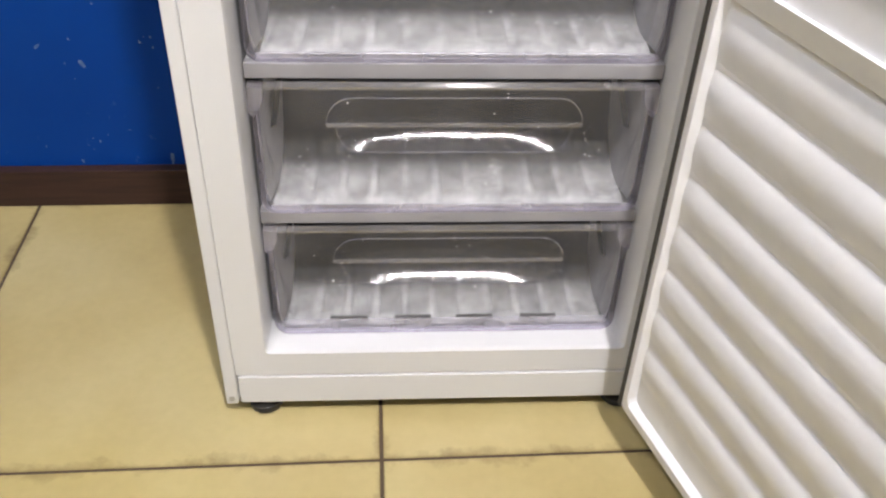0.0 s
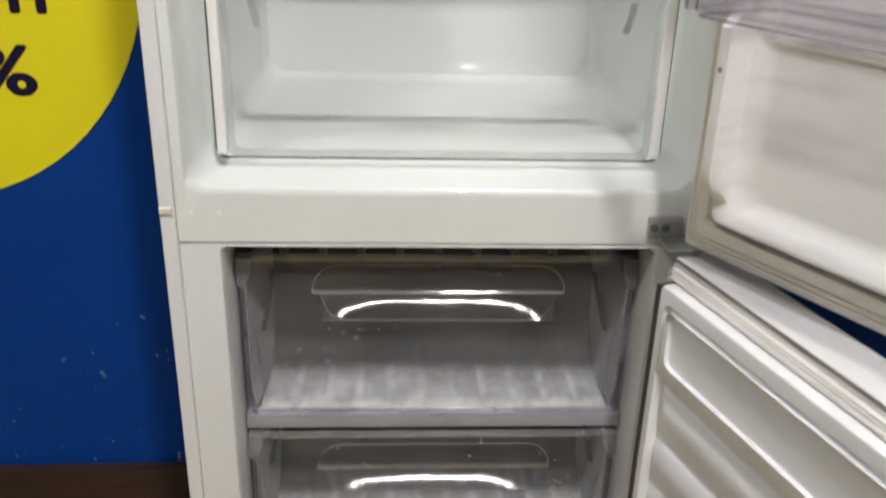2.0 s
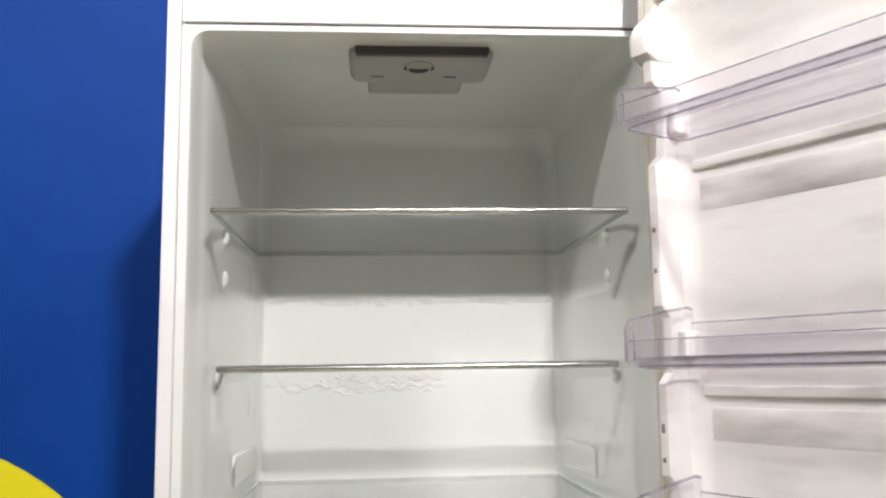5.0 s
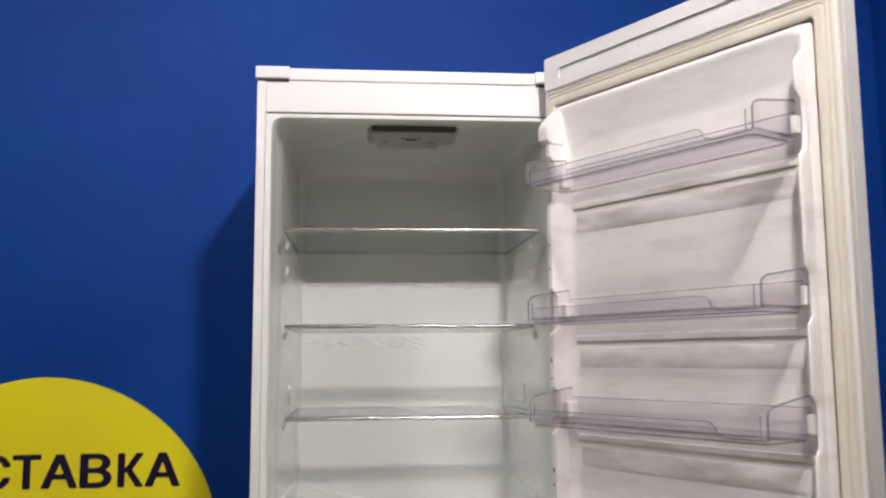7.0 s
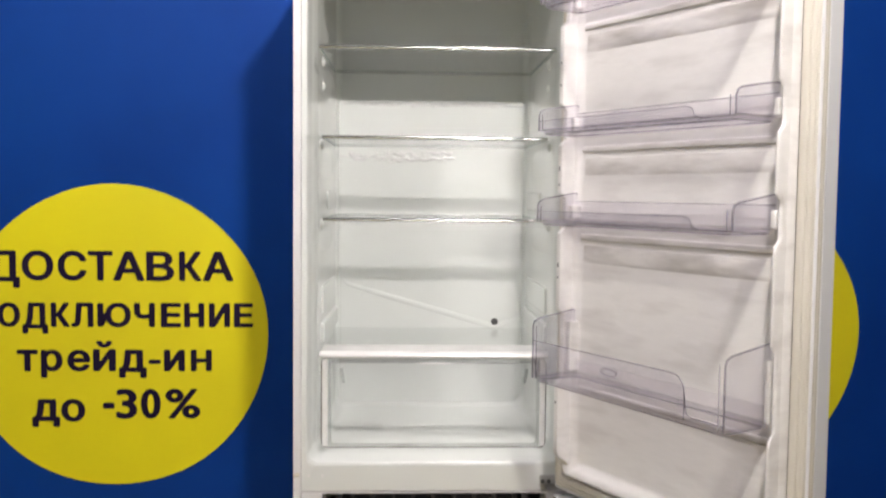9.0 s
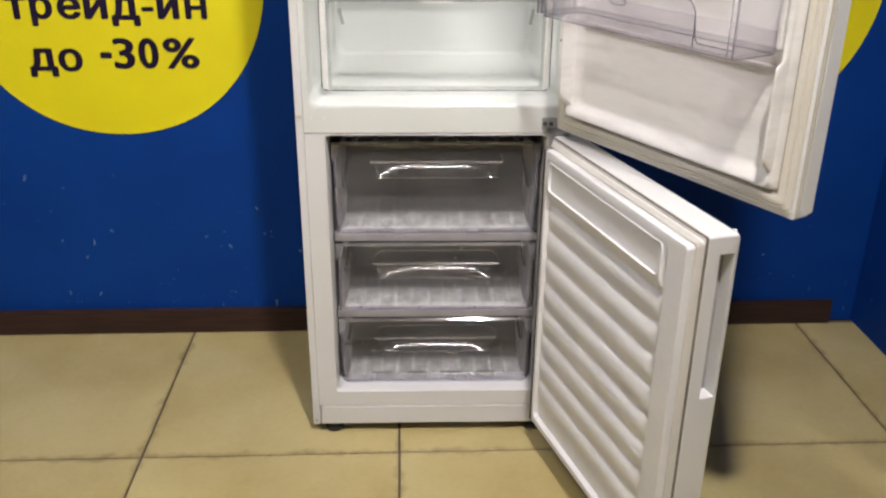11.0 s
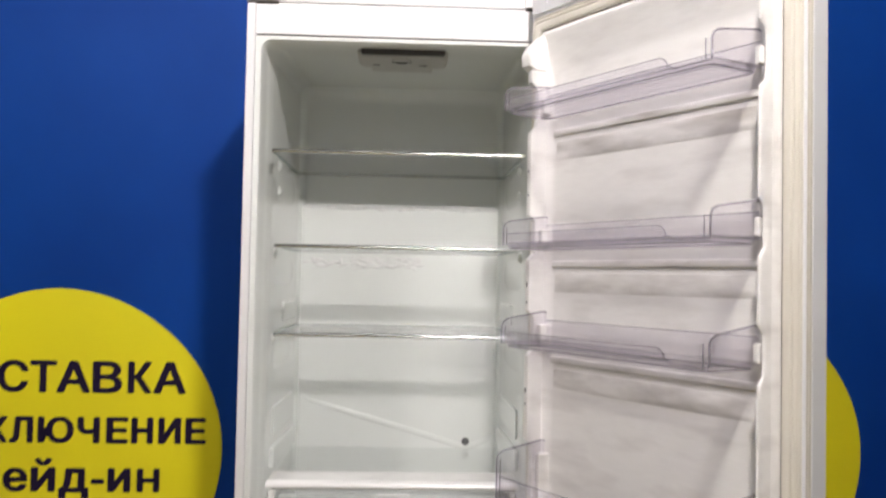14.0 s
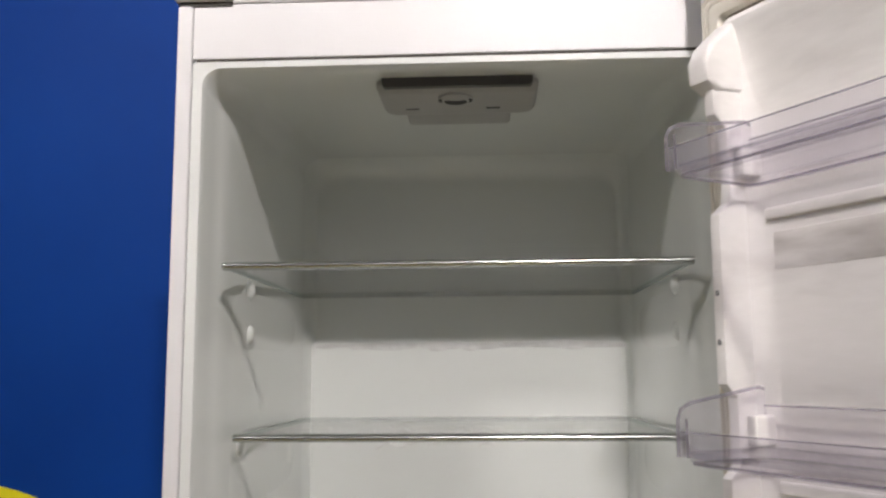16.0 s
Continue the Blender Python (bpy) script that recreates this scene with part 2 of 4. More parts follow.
def tile_glaze():
    """Cloudy beige glaze with brown dirt gathered in patches along the edges."""
    m = material("beige floor tile", (0.485, 0.39, 0.17), 0.2, second=(0.565, 0.475, 0.235), scale=2.6, low=0.38, high=0.62, grain=0.06, grain_scale=60, bump=0.03, bump_scale=20)
    nt = m.node_tree
    b = nt.nodes["Principled BSDF"]
    link = b.inputs["Base Color"].links[0].from_socket
    tc = nt.nodes.new("ShaderNodeTexCoord")
    sep = nt.nodes.new("ShaderNodeSeparateXYZ")
    nt.links.new(tc.outputs["Object"], sep.inputs[0])
    edge = []
    for k in (0, 1):
        a = nt.nodes.new("ShaderNodeMath")
        a.operation = "ABSOLUTE"
        nt.links.new(sep.outputs[k], a.inputs[0])
        edge.append(a)
    top = nt.nodes.new("ShaderNodeMath")
    top.operation = "MAXIMUM"
    nt.links.new(edge[0].outputs[0], top.inputs[0])
    nt.links.new(edge[1].outputs[0], top.inputs[1])
    near = nt.nodes.new("ShaderNodeMapRange")
    near.inputs[1].default_value, near.inputs[2].default_value, near.inputs[3].default_value, near.inputs[4].default_value = 0.275, 0.302, 0.0, 0.30
    nt.links.new(top.outputs[0], near.inputs[0])
    info = nt.nodes.new("ShaderNodeObjectInfo")
    n = nt.nodes.new("ShaderNodeTexNoise")
    n.noise_dimensions = "4D"
    n.inputs["Scale"].default_value, n.inputs["Detail"].default_value, n.inputs["Roughness"].default_value = 16, 8, 0.7
    nt.links.new(tc.outputs["Object"], n.inputs["Vector"])
    w = nt.nodes.new("ShaderNodeMath")
    w.operation = "MULTIPLY"
    w.inputs[1].default_value = 40
    nt.links.new(info.outputs["Random"], w.inputs[0])
    nt.links.new(w.outputs[0], n.inputs["W"])
    add = nt.nodes.new("ShaderNodeMath")
    add.operation = "ADD"
    nt.links.new(n.outputs[0], add.inputs[0])
    nt.links.new(near.outputs[0], add.inputs[1])
    th = nt.nodes.new("ShaderNodeMapRange")
    th.inputs[1].default_value, th.inputs[2].default_value, th.inputs[4].default_value = 0.68, 0.98, 0.65
    nt.links.new(add.outputs[0], th.inputs[0])
    x = nt.nodes.new("ShaderNodeMix")
    x.data_type = "RGBA"
    x.inputs[7].default_value = (0.16, 0.11, 0.05, 1)
    nt.links.new(th.outputs[0], x.inputs[0])
    nt.links.new(link, x.inputs[6])
    nt.links.new(x.outputs[2], b.inputs["Base Color"])
    return m


TILE = tile_glaze()
CHIP = material("bare plaster", (0.20, 0.27, 0.40), 0.8, second=(0.05, 0.11, 0.30), scale=40)


def wall_paint():
    """Blue paint with soft mottling, scuffs and pale chips towards the skirting."""
    m = material("blue wall paint", (0.001, 0.037, 0.235), 0.6, second=(0.002, 0.053, 0.30), scale=1.7, bump=0.12, bump_scale=14)
    nt = m.node_tree
    b = nt.nodes["Principled BSDF"]
    b.inputs["Specular IOR Level"].default_value = 0.15
    link = b.inputs["Base Color"].links[0].from_socket
    tc = nt.nodes.new("ShaderNodeTexCoord")
    mp = nt.nodes.new("ShaderNodeMapping")
    mp.inputs["Scale"].default_value = (1, 1, 0.45)
    nt.links.new(tc.outputs["Object"], mp.inputs[0])
    n = nt.nodes.new("ShaderNodeTexNoise")
    n.inputs["Scale"].default_value, n.inputs["Detail"].default_value, n.inputs["Roughness"].default_value = 28, 8, 0.75
    nt.links.new(mp.outputs[0], n.inputs[0])
    sep = nt.nodes.new("ShaderNodeSeparateXYZ")
    nt.links.new(tc.outputs["Object"], sep.inputs[0])
    hgt = nt.nodes.new("ShaderNodeMapRange")
    hgt.inputs[1].default_value, hgt.inputs[2].default_value, hgt.inputs[3].default_value, hgt.inputs[4].default_value = 0.05, 0.75, 0.0, 0.16
    nt.links.new(sep.outputs[2], hgt.inputs[0])
    sub = nt.nodes.new("ShaderNodeMath")
    sub.operation = "SUBTRACT"
    nt.links.new(n.outputs[0], sub.inputs[0])
    nt.links.new(hgt.outputs[0], sub.inputs[1])
    th = nt.nodes.new("ShaderNodeMapRange")
    th.inputs[1].default_value, th.inputs[2].default_value, th.inputs[4].default_value = 0.61, 0.68, 0.45
    nt.links.new(sub.outputs[0], th.inputs[0])
    x = nt.nodes.new("ShaderNodeMix")
    x.data_type = "RGBA"
    x.inputs[7].default_value = (0.30, 0.40, 0.50, 1)
    nt.links.new(th.outputs[0], x.inputs[0])
    nt.links.new(link, x.inputs[6])
    nt.links.new(x.outputs[2], b.inputs["Base Color"])
    return m


BLUE = wall_paint()


# ---- mesh helpers ----
def part(name, bm, mats, parent=None, label="", m=None, smooth=True):
    me = bpy.data.meshes.new(name)
    bmesh.ops.recalc_face_normals(bm, faces=bm.faces)
    bm.to_mesh(me)
    bm.free()
    for k in (mats if isinstance(mats, (list, tuple)) else [mats]):
        me.materials.append(k)
    if smooth:
        me.polygons.foreach_set("use_smooth", [True] * len(me.polygons))
        me.set_sharp_from_angle(angle=radians(35))
    ob = new(name, me)
    if smooth:
        flat = ob.modifiers.new("flat_faces", "WEIGHTED_NORMAL")
        flat.weight, flat.keep_sharp = 90, True
    if parent:
        ob.parent = parent
    if m is not None:
        ob.matrix_basis = m
    if label:
        ob["label"] = label
    first = mats[0] if isinstance(mats, (list, tuple)) else mats
    if first in (GLASS, MILKY, DRAWERBODY, LILACEDGE, FLANGE, GRIPEDGE, DRAWEREDGE, CRISPER, CRISPERBODY, CRISPEREDGE, DRAWER, GRIP):
        ob.visible_shadow = False
    return ob


def box(bm, x0, x1, y0, y1, z0, z1, bevel=0.0, seg=2, mat=0):
    made = bmesh.ops.create_cube(bm, size=1)["verts"]
    for v in made:
        v.co = Vector((x0 + (v.co.x + 0.5) * (x1 - x0), y0 + (v.co.y + 0.5) * (y1 - y0), z0 + (v.co.z + 0.5) * (z1 - z0)))
    faces = {f for v in made for f in v.link_faces}
    for f in faces:
        f.material_index = mat
    if bevel:
        edges = list({e for v in made for e in v.link_edges})
        done = bmesh.ops.bevel(bm, geom=edges, offset=bevel, segments=seg, affect="EDGES", profile=0.5)
        for f in done["faces"]:
            f.material_index = mat
    return bm


def boxed(*a, **k):
    return box(bmesh.new(), *a, **k)


def rr(a0, a1, b0, b1, r, n=5):
    """A rounded rectangle as 4 * (n + 1) points."""
    r = max(1e-5, min(r, (a1 - a0) / 2 - 1e-5, (b1 - b0) / 2 - 1e-5))
    pts = []
    for ca, cb, start in ((a1 - r, b1 - r, 0), (a0 + r, b1 - r, 90), (a0 + r, b0 + r, 180), (a1 - r, b0 + r, 270)):
        for i in range(n + 1):
            t = radians(start + 90 * i / n)
            pts.append((ca + r * math.cos(t), cb + r * math.sin(t)))
    return pts


def loft(bm, loops, cap_first=False, cap_last=False, mat=0, mats=None):
    """Skin between closed loops of 3D points."""
    rows = [[bm.verts.new(p) for p in loop] for loop in loops]
    n = len(rows[0])
    for k in range(len(rows) - 1):
        for i in range(n):
            j = (i + 1) % n
            f = bm.faces.new((rows[k][i], rows[k][j], rows[k + 1][j], rows[k + 1][i]))
            f.material_index = mats[k] if mats else mat
    if cap_first:
        bm.faces.new(rows[0]).material_index = mats[0] if mats else mat
    if cap_last:
        bm.faces.new(rows[-1]).material_index = mats[-1] if mats else mat
    return bm


def loop_y(y, x0, x1, z0, z1, r):
    return [(a, y, b) for a, b in rr(x0, x1, z0, z1, r)]


def loop_z(z, x0, x1, y0, y1, r):
    return [(a, b, z) for a, b in rr(x0, x1, y0, y1, r)]


def tube(bm, pts, r, n=8, mat=0, closed=False):
    """A round bar along points."""
    pts = [Vector(p) for p in pts]
    loops = []
    m = len(pts)
    for i, p in enumerate(pts):
        a = pts[(i - 1) % m] if closed or i else p
        b = pts[(i + 1) % m] if closed or i < m - 1 else p
        d = (b - a).normalized()
        u = d.orthogonal().normalized() if abs(d.z) > 0.95 else d.cross(Vector((0, 0, 1))).normalized()
        w = d.cross(u).normalized()
        loops.append([p + r * (math.cos(2 * math.pi * k / n) * u + math.sin(2 * math.pi * k / n) * w) for k in range(n)])
    if closed:
        loops.append(loops[0])
        return loft(bm, loops, mat=mat)
    return loft(bm, loops, True, True, mat=mat)


def disc(bm, cx, cy, cz, r, y1, n=24, wob=0.0, mat=0):
    loops = []
    for yy in (cy, y1):
        loops.append([(cx + r * (1 + wob * math.sin(5 * t)) * math.cos(t), yy, cz + r * (1 + wob * math.sin(5 * t)) * math.sin(t))
                      for t in (2 * math.pi * i / n for i in range(n))])
    return loft(bm, loops, True, True, mat=mat)


def ring(bm, y0, y1, outer, inner, ro, ri, mat=0):
    """A flat frame in the xz plane between two rounded rectangles (x0, x1, z0, z1)."""
    return loft(bm, [loop_y(y0, *inner, ri), loop_y(y0, *outer, ro), loop_y(y1, *outer, ro), loop_y(y1, *inner, ri), loop_y(y0, *inner, ri)], mat=mat)


def bulge(bm, a0, a1, b0, b1, tall, place, na=14, nb=8, soft=False):
    """A soft pillow over a rectangle: place(a, b, height) gives each point, and the skirt sinks below the surface."""
    grid = []
    for i in range(na + 1):
        p = -math.cos(math.pi * i / na)
        row = []
        for j in range(nb + 1):
            q = -math.cos(math.pi * j / nb)
            rim = i in (0, na) or j in (0, nb)
            h = tall * (1 - p ** 4) * (1 - q * q) - (0.0004 if rim else 0.0) if soft else tall * (1 - abs(p) ** 6) * (1 - abs(q) ** 4) - (0.002 if rim else 0.0)
            row.append(bm.verts.new(place(a0 + (a1 - a0) * (p + 1) / 2, b0 + (b1 - b0) * (q + 1) / 2, h)))
        grid.append(row)
    for i in range(na):
        for j in range(nb):
            bm.faces.new((grid[i][j], grid[i + 1][j], grid[i + 1][j + 1], grid[i][j + 1]))
    return bm


# ---- the room ----
WALL_Y, X0, X1, Y0, CEIL_Z = 0.535, -2.5, 2.3, -3.3, 2.92
ROOM = pose(-0.84, WALL_Y, 0, 0, 0, 0.9) @ pose(0.84, -WALL_Y, 0)   # the room stands slightly askew to the refrigerator


def structure(name, bm, mat, label, category):
    return tagged(part(name, bm, mat, None, "", ROOM), label, category, kind="structure")


north = structure("wall_north", boxed(X0 - 0.1, X1 + 0.1, WALL_Y, WALL_Y + 0.12, 0, CEIL_Z), BLUE, "blue painted wall with scuffs and chips", "wall")


def paint_chips(parent, n, xs, zs, y=WALL_Y - 0.0006):
    """Pale flakes and scratches where the paint is knocked off."""
    bm = bmesh.new()
    for _ in range(n):
        cx, cz = random.uniform(*xs), zs[0] + (zs[1] - zs[0]) * random.random() ** 1.7
        size = 0.0010 + 0.0045 * random.random() ** 4
        long, lean = random.choice((1.0, 1.3, 2.0, 3.5)), random.uniform(0.6, 2.6)
        k = random.randint(6, 9)
        vs = []
        for i in range(k):
            a = 2 * math.pi * i / k
            r = size * random.uniform(0.45, 1.0)
            p, q = r * long * math.cos(a), r * math.sin(a)
            vs.append(bm.verts.new((cx + p * math.cos(lean) - q * math.sin(lean), y, cz + p * math.sin(lean) + q * math.cos(lean))))
        bm.faces.new(vs)
    return tagged(part("paint_chips", bm, CHIP, parent, smooth=False), kind="stuff")


random.seed(11)
paint_chips(north, 46, (-1.5, -0.32), (0.09, 0.62))
paint_chips(north, 26, (0.35, 1.28), (0.09, 0.55))
paint_chips(north, 14, (-0.66, -0.46), (0.12, 0.34))
paint_chips(north, 16, (-1.2, -0.32), (0.08, 0.20))
pillar = structure("pillar", boxed(1.300, 1.62, 0.30, WALL_Y - 0.001, 0, CEIL_Z, 0.004), BLUE, "blue painted wall corner with chipped edge", "pillar")
paint_chips(pillar, 9, (1.303, 1.345), (0.08, 0.75), 0.2994)
structure("wall_east", boxed(X1, X1 + 0.12, Y0, WALL_Y, 0, CEIL_Z), PLAINWALL, "plain grey painted wall", "wall")
structure("wall_west", boxed(X0 - 0.12, X0, Y0, WALL_Y, 0, CEIL_Z), PLAINWALL, "plain grey painted wall", "wall")
structure("wall_south", boxed(X0 - 0.12, X1 + 0.12, Y0 - 0.12, Y0, 0, CEIL_Z), PLAINWALL, "plain grey painted wall", "wall")
structure("ceiling", boxed(X0 - 0.12, X1 + 0.12, Y0 - 0.12, WALL_Y + 0.12, CEIL_Z, CEIL_Z + 0.1), CEIL, "plain grey ceiling", "ceiling")
floor = structure("floor", boxed(X0 - 0.12, X1 + 0.12, Y0 - 0.12, WALL_Y, -0.1, -0.003), GROUT, "beige tiled floor with dark joints", "floor")
structure("baseboard", boxed(X0, 1.225, WALL_Y - 0.024, WALL_Y - 0.001, 0, 0.074, 0.003), WOOD, "dark brown wooden skirting board", "baseboard")


def ceiling_lamp(x, y, glow):
    """A lamp with two bare tubes that glow."""
    light = material("glowing tube", (0.9, 0.9, 0.9), 0.3)
    shade = light.node_tree.nodes["Principled BSDF"]
    shade.inputs["Emission Color"].default_value = (*LAMP_COLOUR, 1)
    shade.inputs["Emission Strength"].default_value = glow
    top = tagged(new("ceiling_lamp"), "small grey ceiling lamp with two bare white tubes", "lamp", "ceiling lamps")
    top.location = (x, y, LAMP_Z)
    bm = bmesh.new()
    loft(bm, [loop_z(0.038, -0.11, 0.11, -0.09, 0.09, 0.01), loop_z(0.014, -0.11, 0.11, -0.09, 0.09, 0.01), loop_z(0.012, -0.104, 0.104, -0.084, 0.084, 0.01),
              loop_z(0.020, -0.098, 0.098, -0.078, 0.078, 0.008)], True, True)
    part("housing", bm, CEIL, top)
    for ty in (-0.04, 0.04):
        part("lamp_tube", tube(bmesh.new(), [(-0.07, ty, 0.0), (0.07, ty, 0.0)], 0.012, 12), light, top, "glowing white tube")
        for tx in (-0.074, 0.074):
            part("tube_socket", boxed(tx - 0.004, tx + 0.004, ty - 0.014, ty + 0.014, -0.014, 0.019, 0.002), CEIL, top)


for lx, ly, glow in LAMPS:
    ceiling_lamp(lx, ly, glow)


# ---- yellow wall stickers ----
def letter(ch, x0, x1, z0, z1, parent, y, bold=0.0040):
    """One printed letter, fitted to its box on the wall."""
    cu = bpy.data.curves.new("print", "FONT")
    cu.body, cu.size, cu.resolution_u = ch, 1.0, 4
    tmp = new("tmp_text", cu)
    dg = bpy.context.evaluated_depsgraph_get()
    me = bpy.data.meshes.new_from_object(tmp.evaluated_get(dg))
    bpy.data.objects.remove(tmp)
    co = np.empty(len(me.vertices) * 3)
    me.vertices.foreach_get("co", co)
    co = co.reshape(-1, 3)
    a, b = co.min(0), co.max(0)
    co = (co - a) / np.maximum(b - a, 1e-9)
    # the heavy face: the outline widened by slightly shifted layers of ink
    shifts = [(0, 0), (-bold, 0), (bold, 0), (-bold / 2, bold / 2), (bold / 2, bold / 2), (-bold / 2, -bold / 2), (bold / 2, -bold / 2)]
    bm = bmesh.new()
    for k, (dx, dz) in enumerate(shifts):
        vs = [bm.verts.new((x0 + bold + c[0] * (x1 - x0 - 2 * bold) + dx, y - 0.00008 * k, z0 + bold / 2 + c[1] * (z1 - z0 - bold) + dz)) for c in co]
        for p in me.polygons:
            bm.faces.new([vs[i] for i in p.vertices])
    part("letter", bm, INK, parent, smooth=False)


def sticker(cx, cz, r, label):
    top = tagged(new("round_sticker"), label, "sticker", "round wall stickers")
    top.matrix_basis = ROOM
    bm = disc(bmesh.new(), cx, WALL_Y - 0.0005, cz, r, WALL_Y - 0.003, 72, 0.004)
    part("vinyl_disc", bm, YELLOW, top, smooth=False)
    return top


def line(top, text, xs, z0, z1, low="", high="", tall=0.0, drop=0.0):
    """A line of letters from their left and right edges; low ones hang below, high ones rise above."""
    for k, ch in enumerate(text):
        a, b = xs[2 * k], xs[2 * k + 1]
        za, zb = z0 - (drop if ch in low else 0), z1 + (tall if ch in high else 0)
        if ch == "-":
            za, zb = z0 + 0.34 * (z1 - z0), z0 + 0.54 * (z1 - z0)
        letter("H" if ch in "Нн" else ch, a, b, za, zb, top, WALL_Y - 0.0035)


one = sticker(-0.838, 1.010, 0.404, "yellow round vinyl sticker with dark violet Russian lettering on blue wall")
line(one, "ДОСТАВКА", [-1.171, -1.083, -1.078, -0.996, -0.985, -0.910, -0.907, -0.842, -0.842, -0.759, -0.755, -0.682, -0.669, -0.609, -0.607, -0.525], 1.158, 1.237, "Д", "", 0, 0.020)
line(one, "ПОДКЛЮЧЕНИЕ", [-1.210, -1.154, -1.143, -1.084, -1.079, -1.012, -1.005, -0.955, -0.952, -0.894, -0.884, -0.796, -0.788, -0.733, -0.718, -0.664, -0.657, -0.603, -0.591, -0.535, -0.525, -0.474],
     1.034, 1.099, "Д", "", 0, 0.018)
line(one, "трейд-ин", [-1.095, -1.040, -1.033, -0.976, -0.964, -0.904, -0.897, -0.837, -0.829, -0.756, -0.751, -0.719, -0.711, -0.655, -0.640, -0.584], 0.915, 0.973, "рд", "й", 0.024, 0.018)
line(one, "до", [-1.058, -0.985, -0.982, -0.919], 0.779, 0.840, "д", "", 0, 0.014)
line(one, "-30%", [-0.872, -0.842, -0.838, -0.782, -0.773, -0.720, -0.708, -0.615], 0.786, 0.867)
two = sticker(0.796, 1.016, 0.407, "yellow round vinyl sticker half hidden behind the open refrigerator door")
line(two, "Я", [1.038, 1.108], 1.092, 1.176)
line(two, "2", [1.028, 1.078], 0.960, 1.045)
line(two, "В", [1.022, 1.089], 0.828, 0.914)

# ---- the refrigerator ----
HW = 0.300            # half width of the cabinet
DEEP = 0.495          # depth of the cabinet
fridge = tagged(new("refrigerator"), "tall white two-door refrigerator standing open and empty", "refrigerator")

side = boxed(-HW, -0.283, 0.0, DEEP, 0.026, 1.985, 0.003)
part("side_panel", side, ENAMEL, fridge)
part("side_panel", boxed(0.283, HW, 0.0, DEEP, 0.026, 1.985, 0.003), ENAMEL, fridge)
part("back_panel", boxed(-0.283, 0.283, DEEP - 0.012, DEEP, 0.03, 1.985), ENAMEL, fridge)
part("top_panel", boxed(-HW, HW, 0.001, DEEP, 1.9865, 2.0105, 0.003), ENAMEL, fridge)
top_bar = part("top_bar", boxed(-0.2828, 0.2828, 0.002, 0.03, 1.9235, 1.9855, 0.002), ENAMEL, fridge)
part("seam", boxed(-0.279, 0.281, 0.0035, 0.02, 1.9213, 1.9234), DARKGAP, fridge, "dark joint line")
for s in (-1, 1):
    bm = bmesh.new()
    box(bm, min(s * 0.303, s * 0.238), max(s * 0.303, s * 0.238), -0.006, 0.09, 1.988, 2.012, 0.003)
    part("corner_cap", bm, ENAMEL, fridge, "white plastic corner cap")
    part("shadow_gap", boxed(min(s * 0.299, s * 0.24), max(s * 0.299, s * 0.24), 0.0005, 0.02, 1.9825, 1.9878), DARKGAP, fridge)

# compartment for chilled food: front flange, rounded mouth, tapering walls
bm = bmesh.new()
loft(bm, [loop_y(0.030, -0.2826, 0.2826, 0.766, 1.921, 0.001),
          loop_y(0.004, -0.2826, 0.2826, 0.766, 1.921, 0.002),
          loop_y(0.004, -0.272, 0.272, 0.818, 1.914, 0.020),
          loop_y(0.010, -0.269, 0.269, 0.826, 1.911, 0.024),
          loop_y(0.028, -0.266, 0.266, 0.829, 1.909, 0.026),
          loop_y(0.052, -0.264, 0.264, 0.832, 1.908, 0.026),
          loop_y(0.070, -0.256, 0.256, 0.836, 1.909, 0.026),
          loop_y(0.120, -0.253, 0.253, 0.838, 1.910, 0.026),
          loop_y(0.300, -0.249, 0.249, 0.842, 1.912, 0.026),
          loop_y(0.414, -0.2455, 0.2455, 0.846, 1.913, 0.026)]
         + [loop_y(0.414 + 0.038 * math.sin(a), -0.2455 + 0.016 * (1 - math.cos(a)), 0.2455 - 0.016 * (1 - math.cos(a)), 0.846 + 0.014 * (1 - math.cos(a)), 1.913 - 0.034 * (1 - math.cos(a)), 0.030)
            for a in (radians(9 * k) for k in range(1, 11))], False, True)
part("fridge_liner", bm, LINER, fridge, "glossy white moulded inner lining")

# freezer compartment: white front, inner walls and roof coloured dark for shade
bm = bmesh.new()
loft(bm, [loop_y(0.030, -0.2826, 0.2826, 0.078, 0.7635, 0.001),
          loop_y(0.004, -0.2826, 0.2826, 0.078, 0.7635, 0.002),
          loop_y(0.004, -0.240, 0.240, 0.117, 0.7605, 0.006),
          loop_y(0.012, -0.237, 0.237, 0.120, 0.758, 0.008),
          loop_y(0.060, -0.235, 0.235, 0.121, 0.756, 0.010),
          loop_y(0.150, -0.234, 0.234, 0.122, 0.755, 0.012),
          loop_y(0.400, -0.232, 0.232, 0.123, 0.752, 0.014)], False, True)
# faces deeper than the mouth take the dark colour that paints shade
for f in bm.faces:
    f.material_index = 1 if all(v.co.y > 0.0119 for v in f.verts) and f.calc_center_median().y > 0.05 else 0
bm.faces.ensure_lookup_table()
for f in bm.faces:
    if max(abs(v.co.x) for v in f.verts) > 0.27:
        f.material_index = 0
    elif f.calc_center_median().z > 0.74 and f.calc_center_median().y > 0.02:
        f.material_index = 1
part("freezer_liner", bm, [ENAMEL, FREEZERSHADE], fridge, "white freezer lining with its inner shade in a dark colour")
part("kick_plate", boxed(-0.281, 0.283, 0.002, 0.02, 0.026, 0.0755, 0.003), ENAMEL, fridge)
part("screw", disc(bmesh.new(), -0.2915, 0.0005, 0.038, 0.004, -0.0015, 12), STEEL, fridge, "small steel screw")
part("bottom_panel", boxed(-0.283, 0.283, 0.03, DEEP - 0.013, 0.030, 0.06), GREYDARK, fridge)
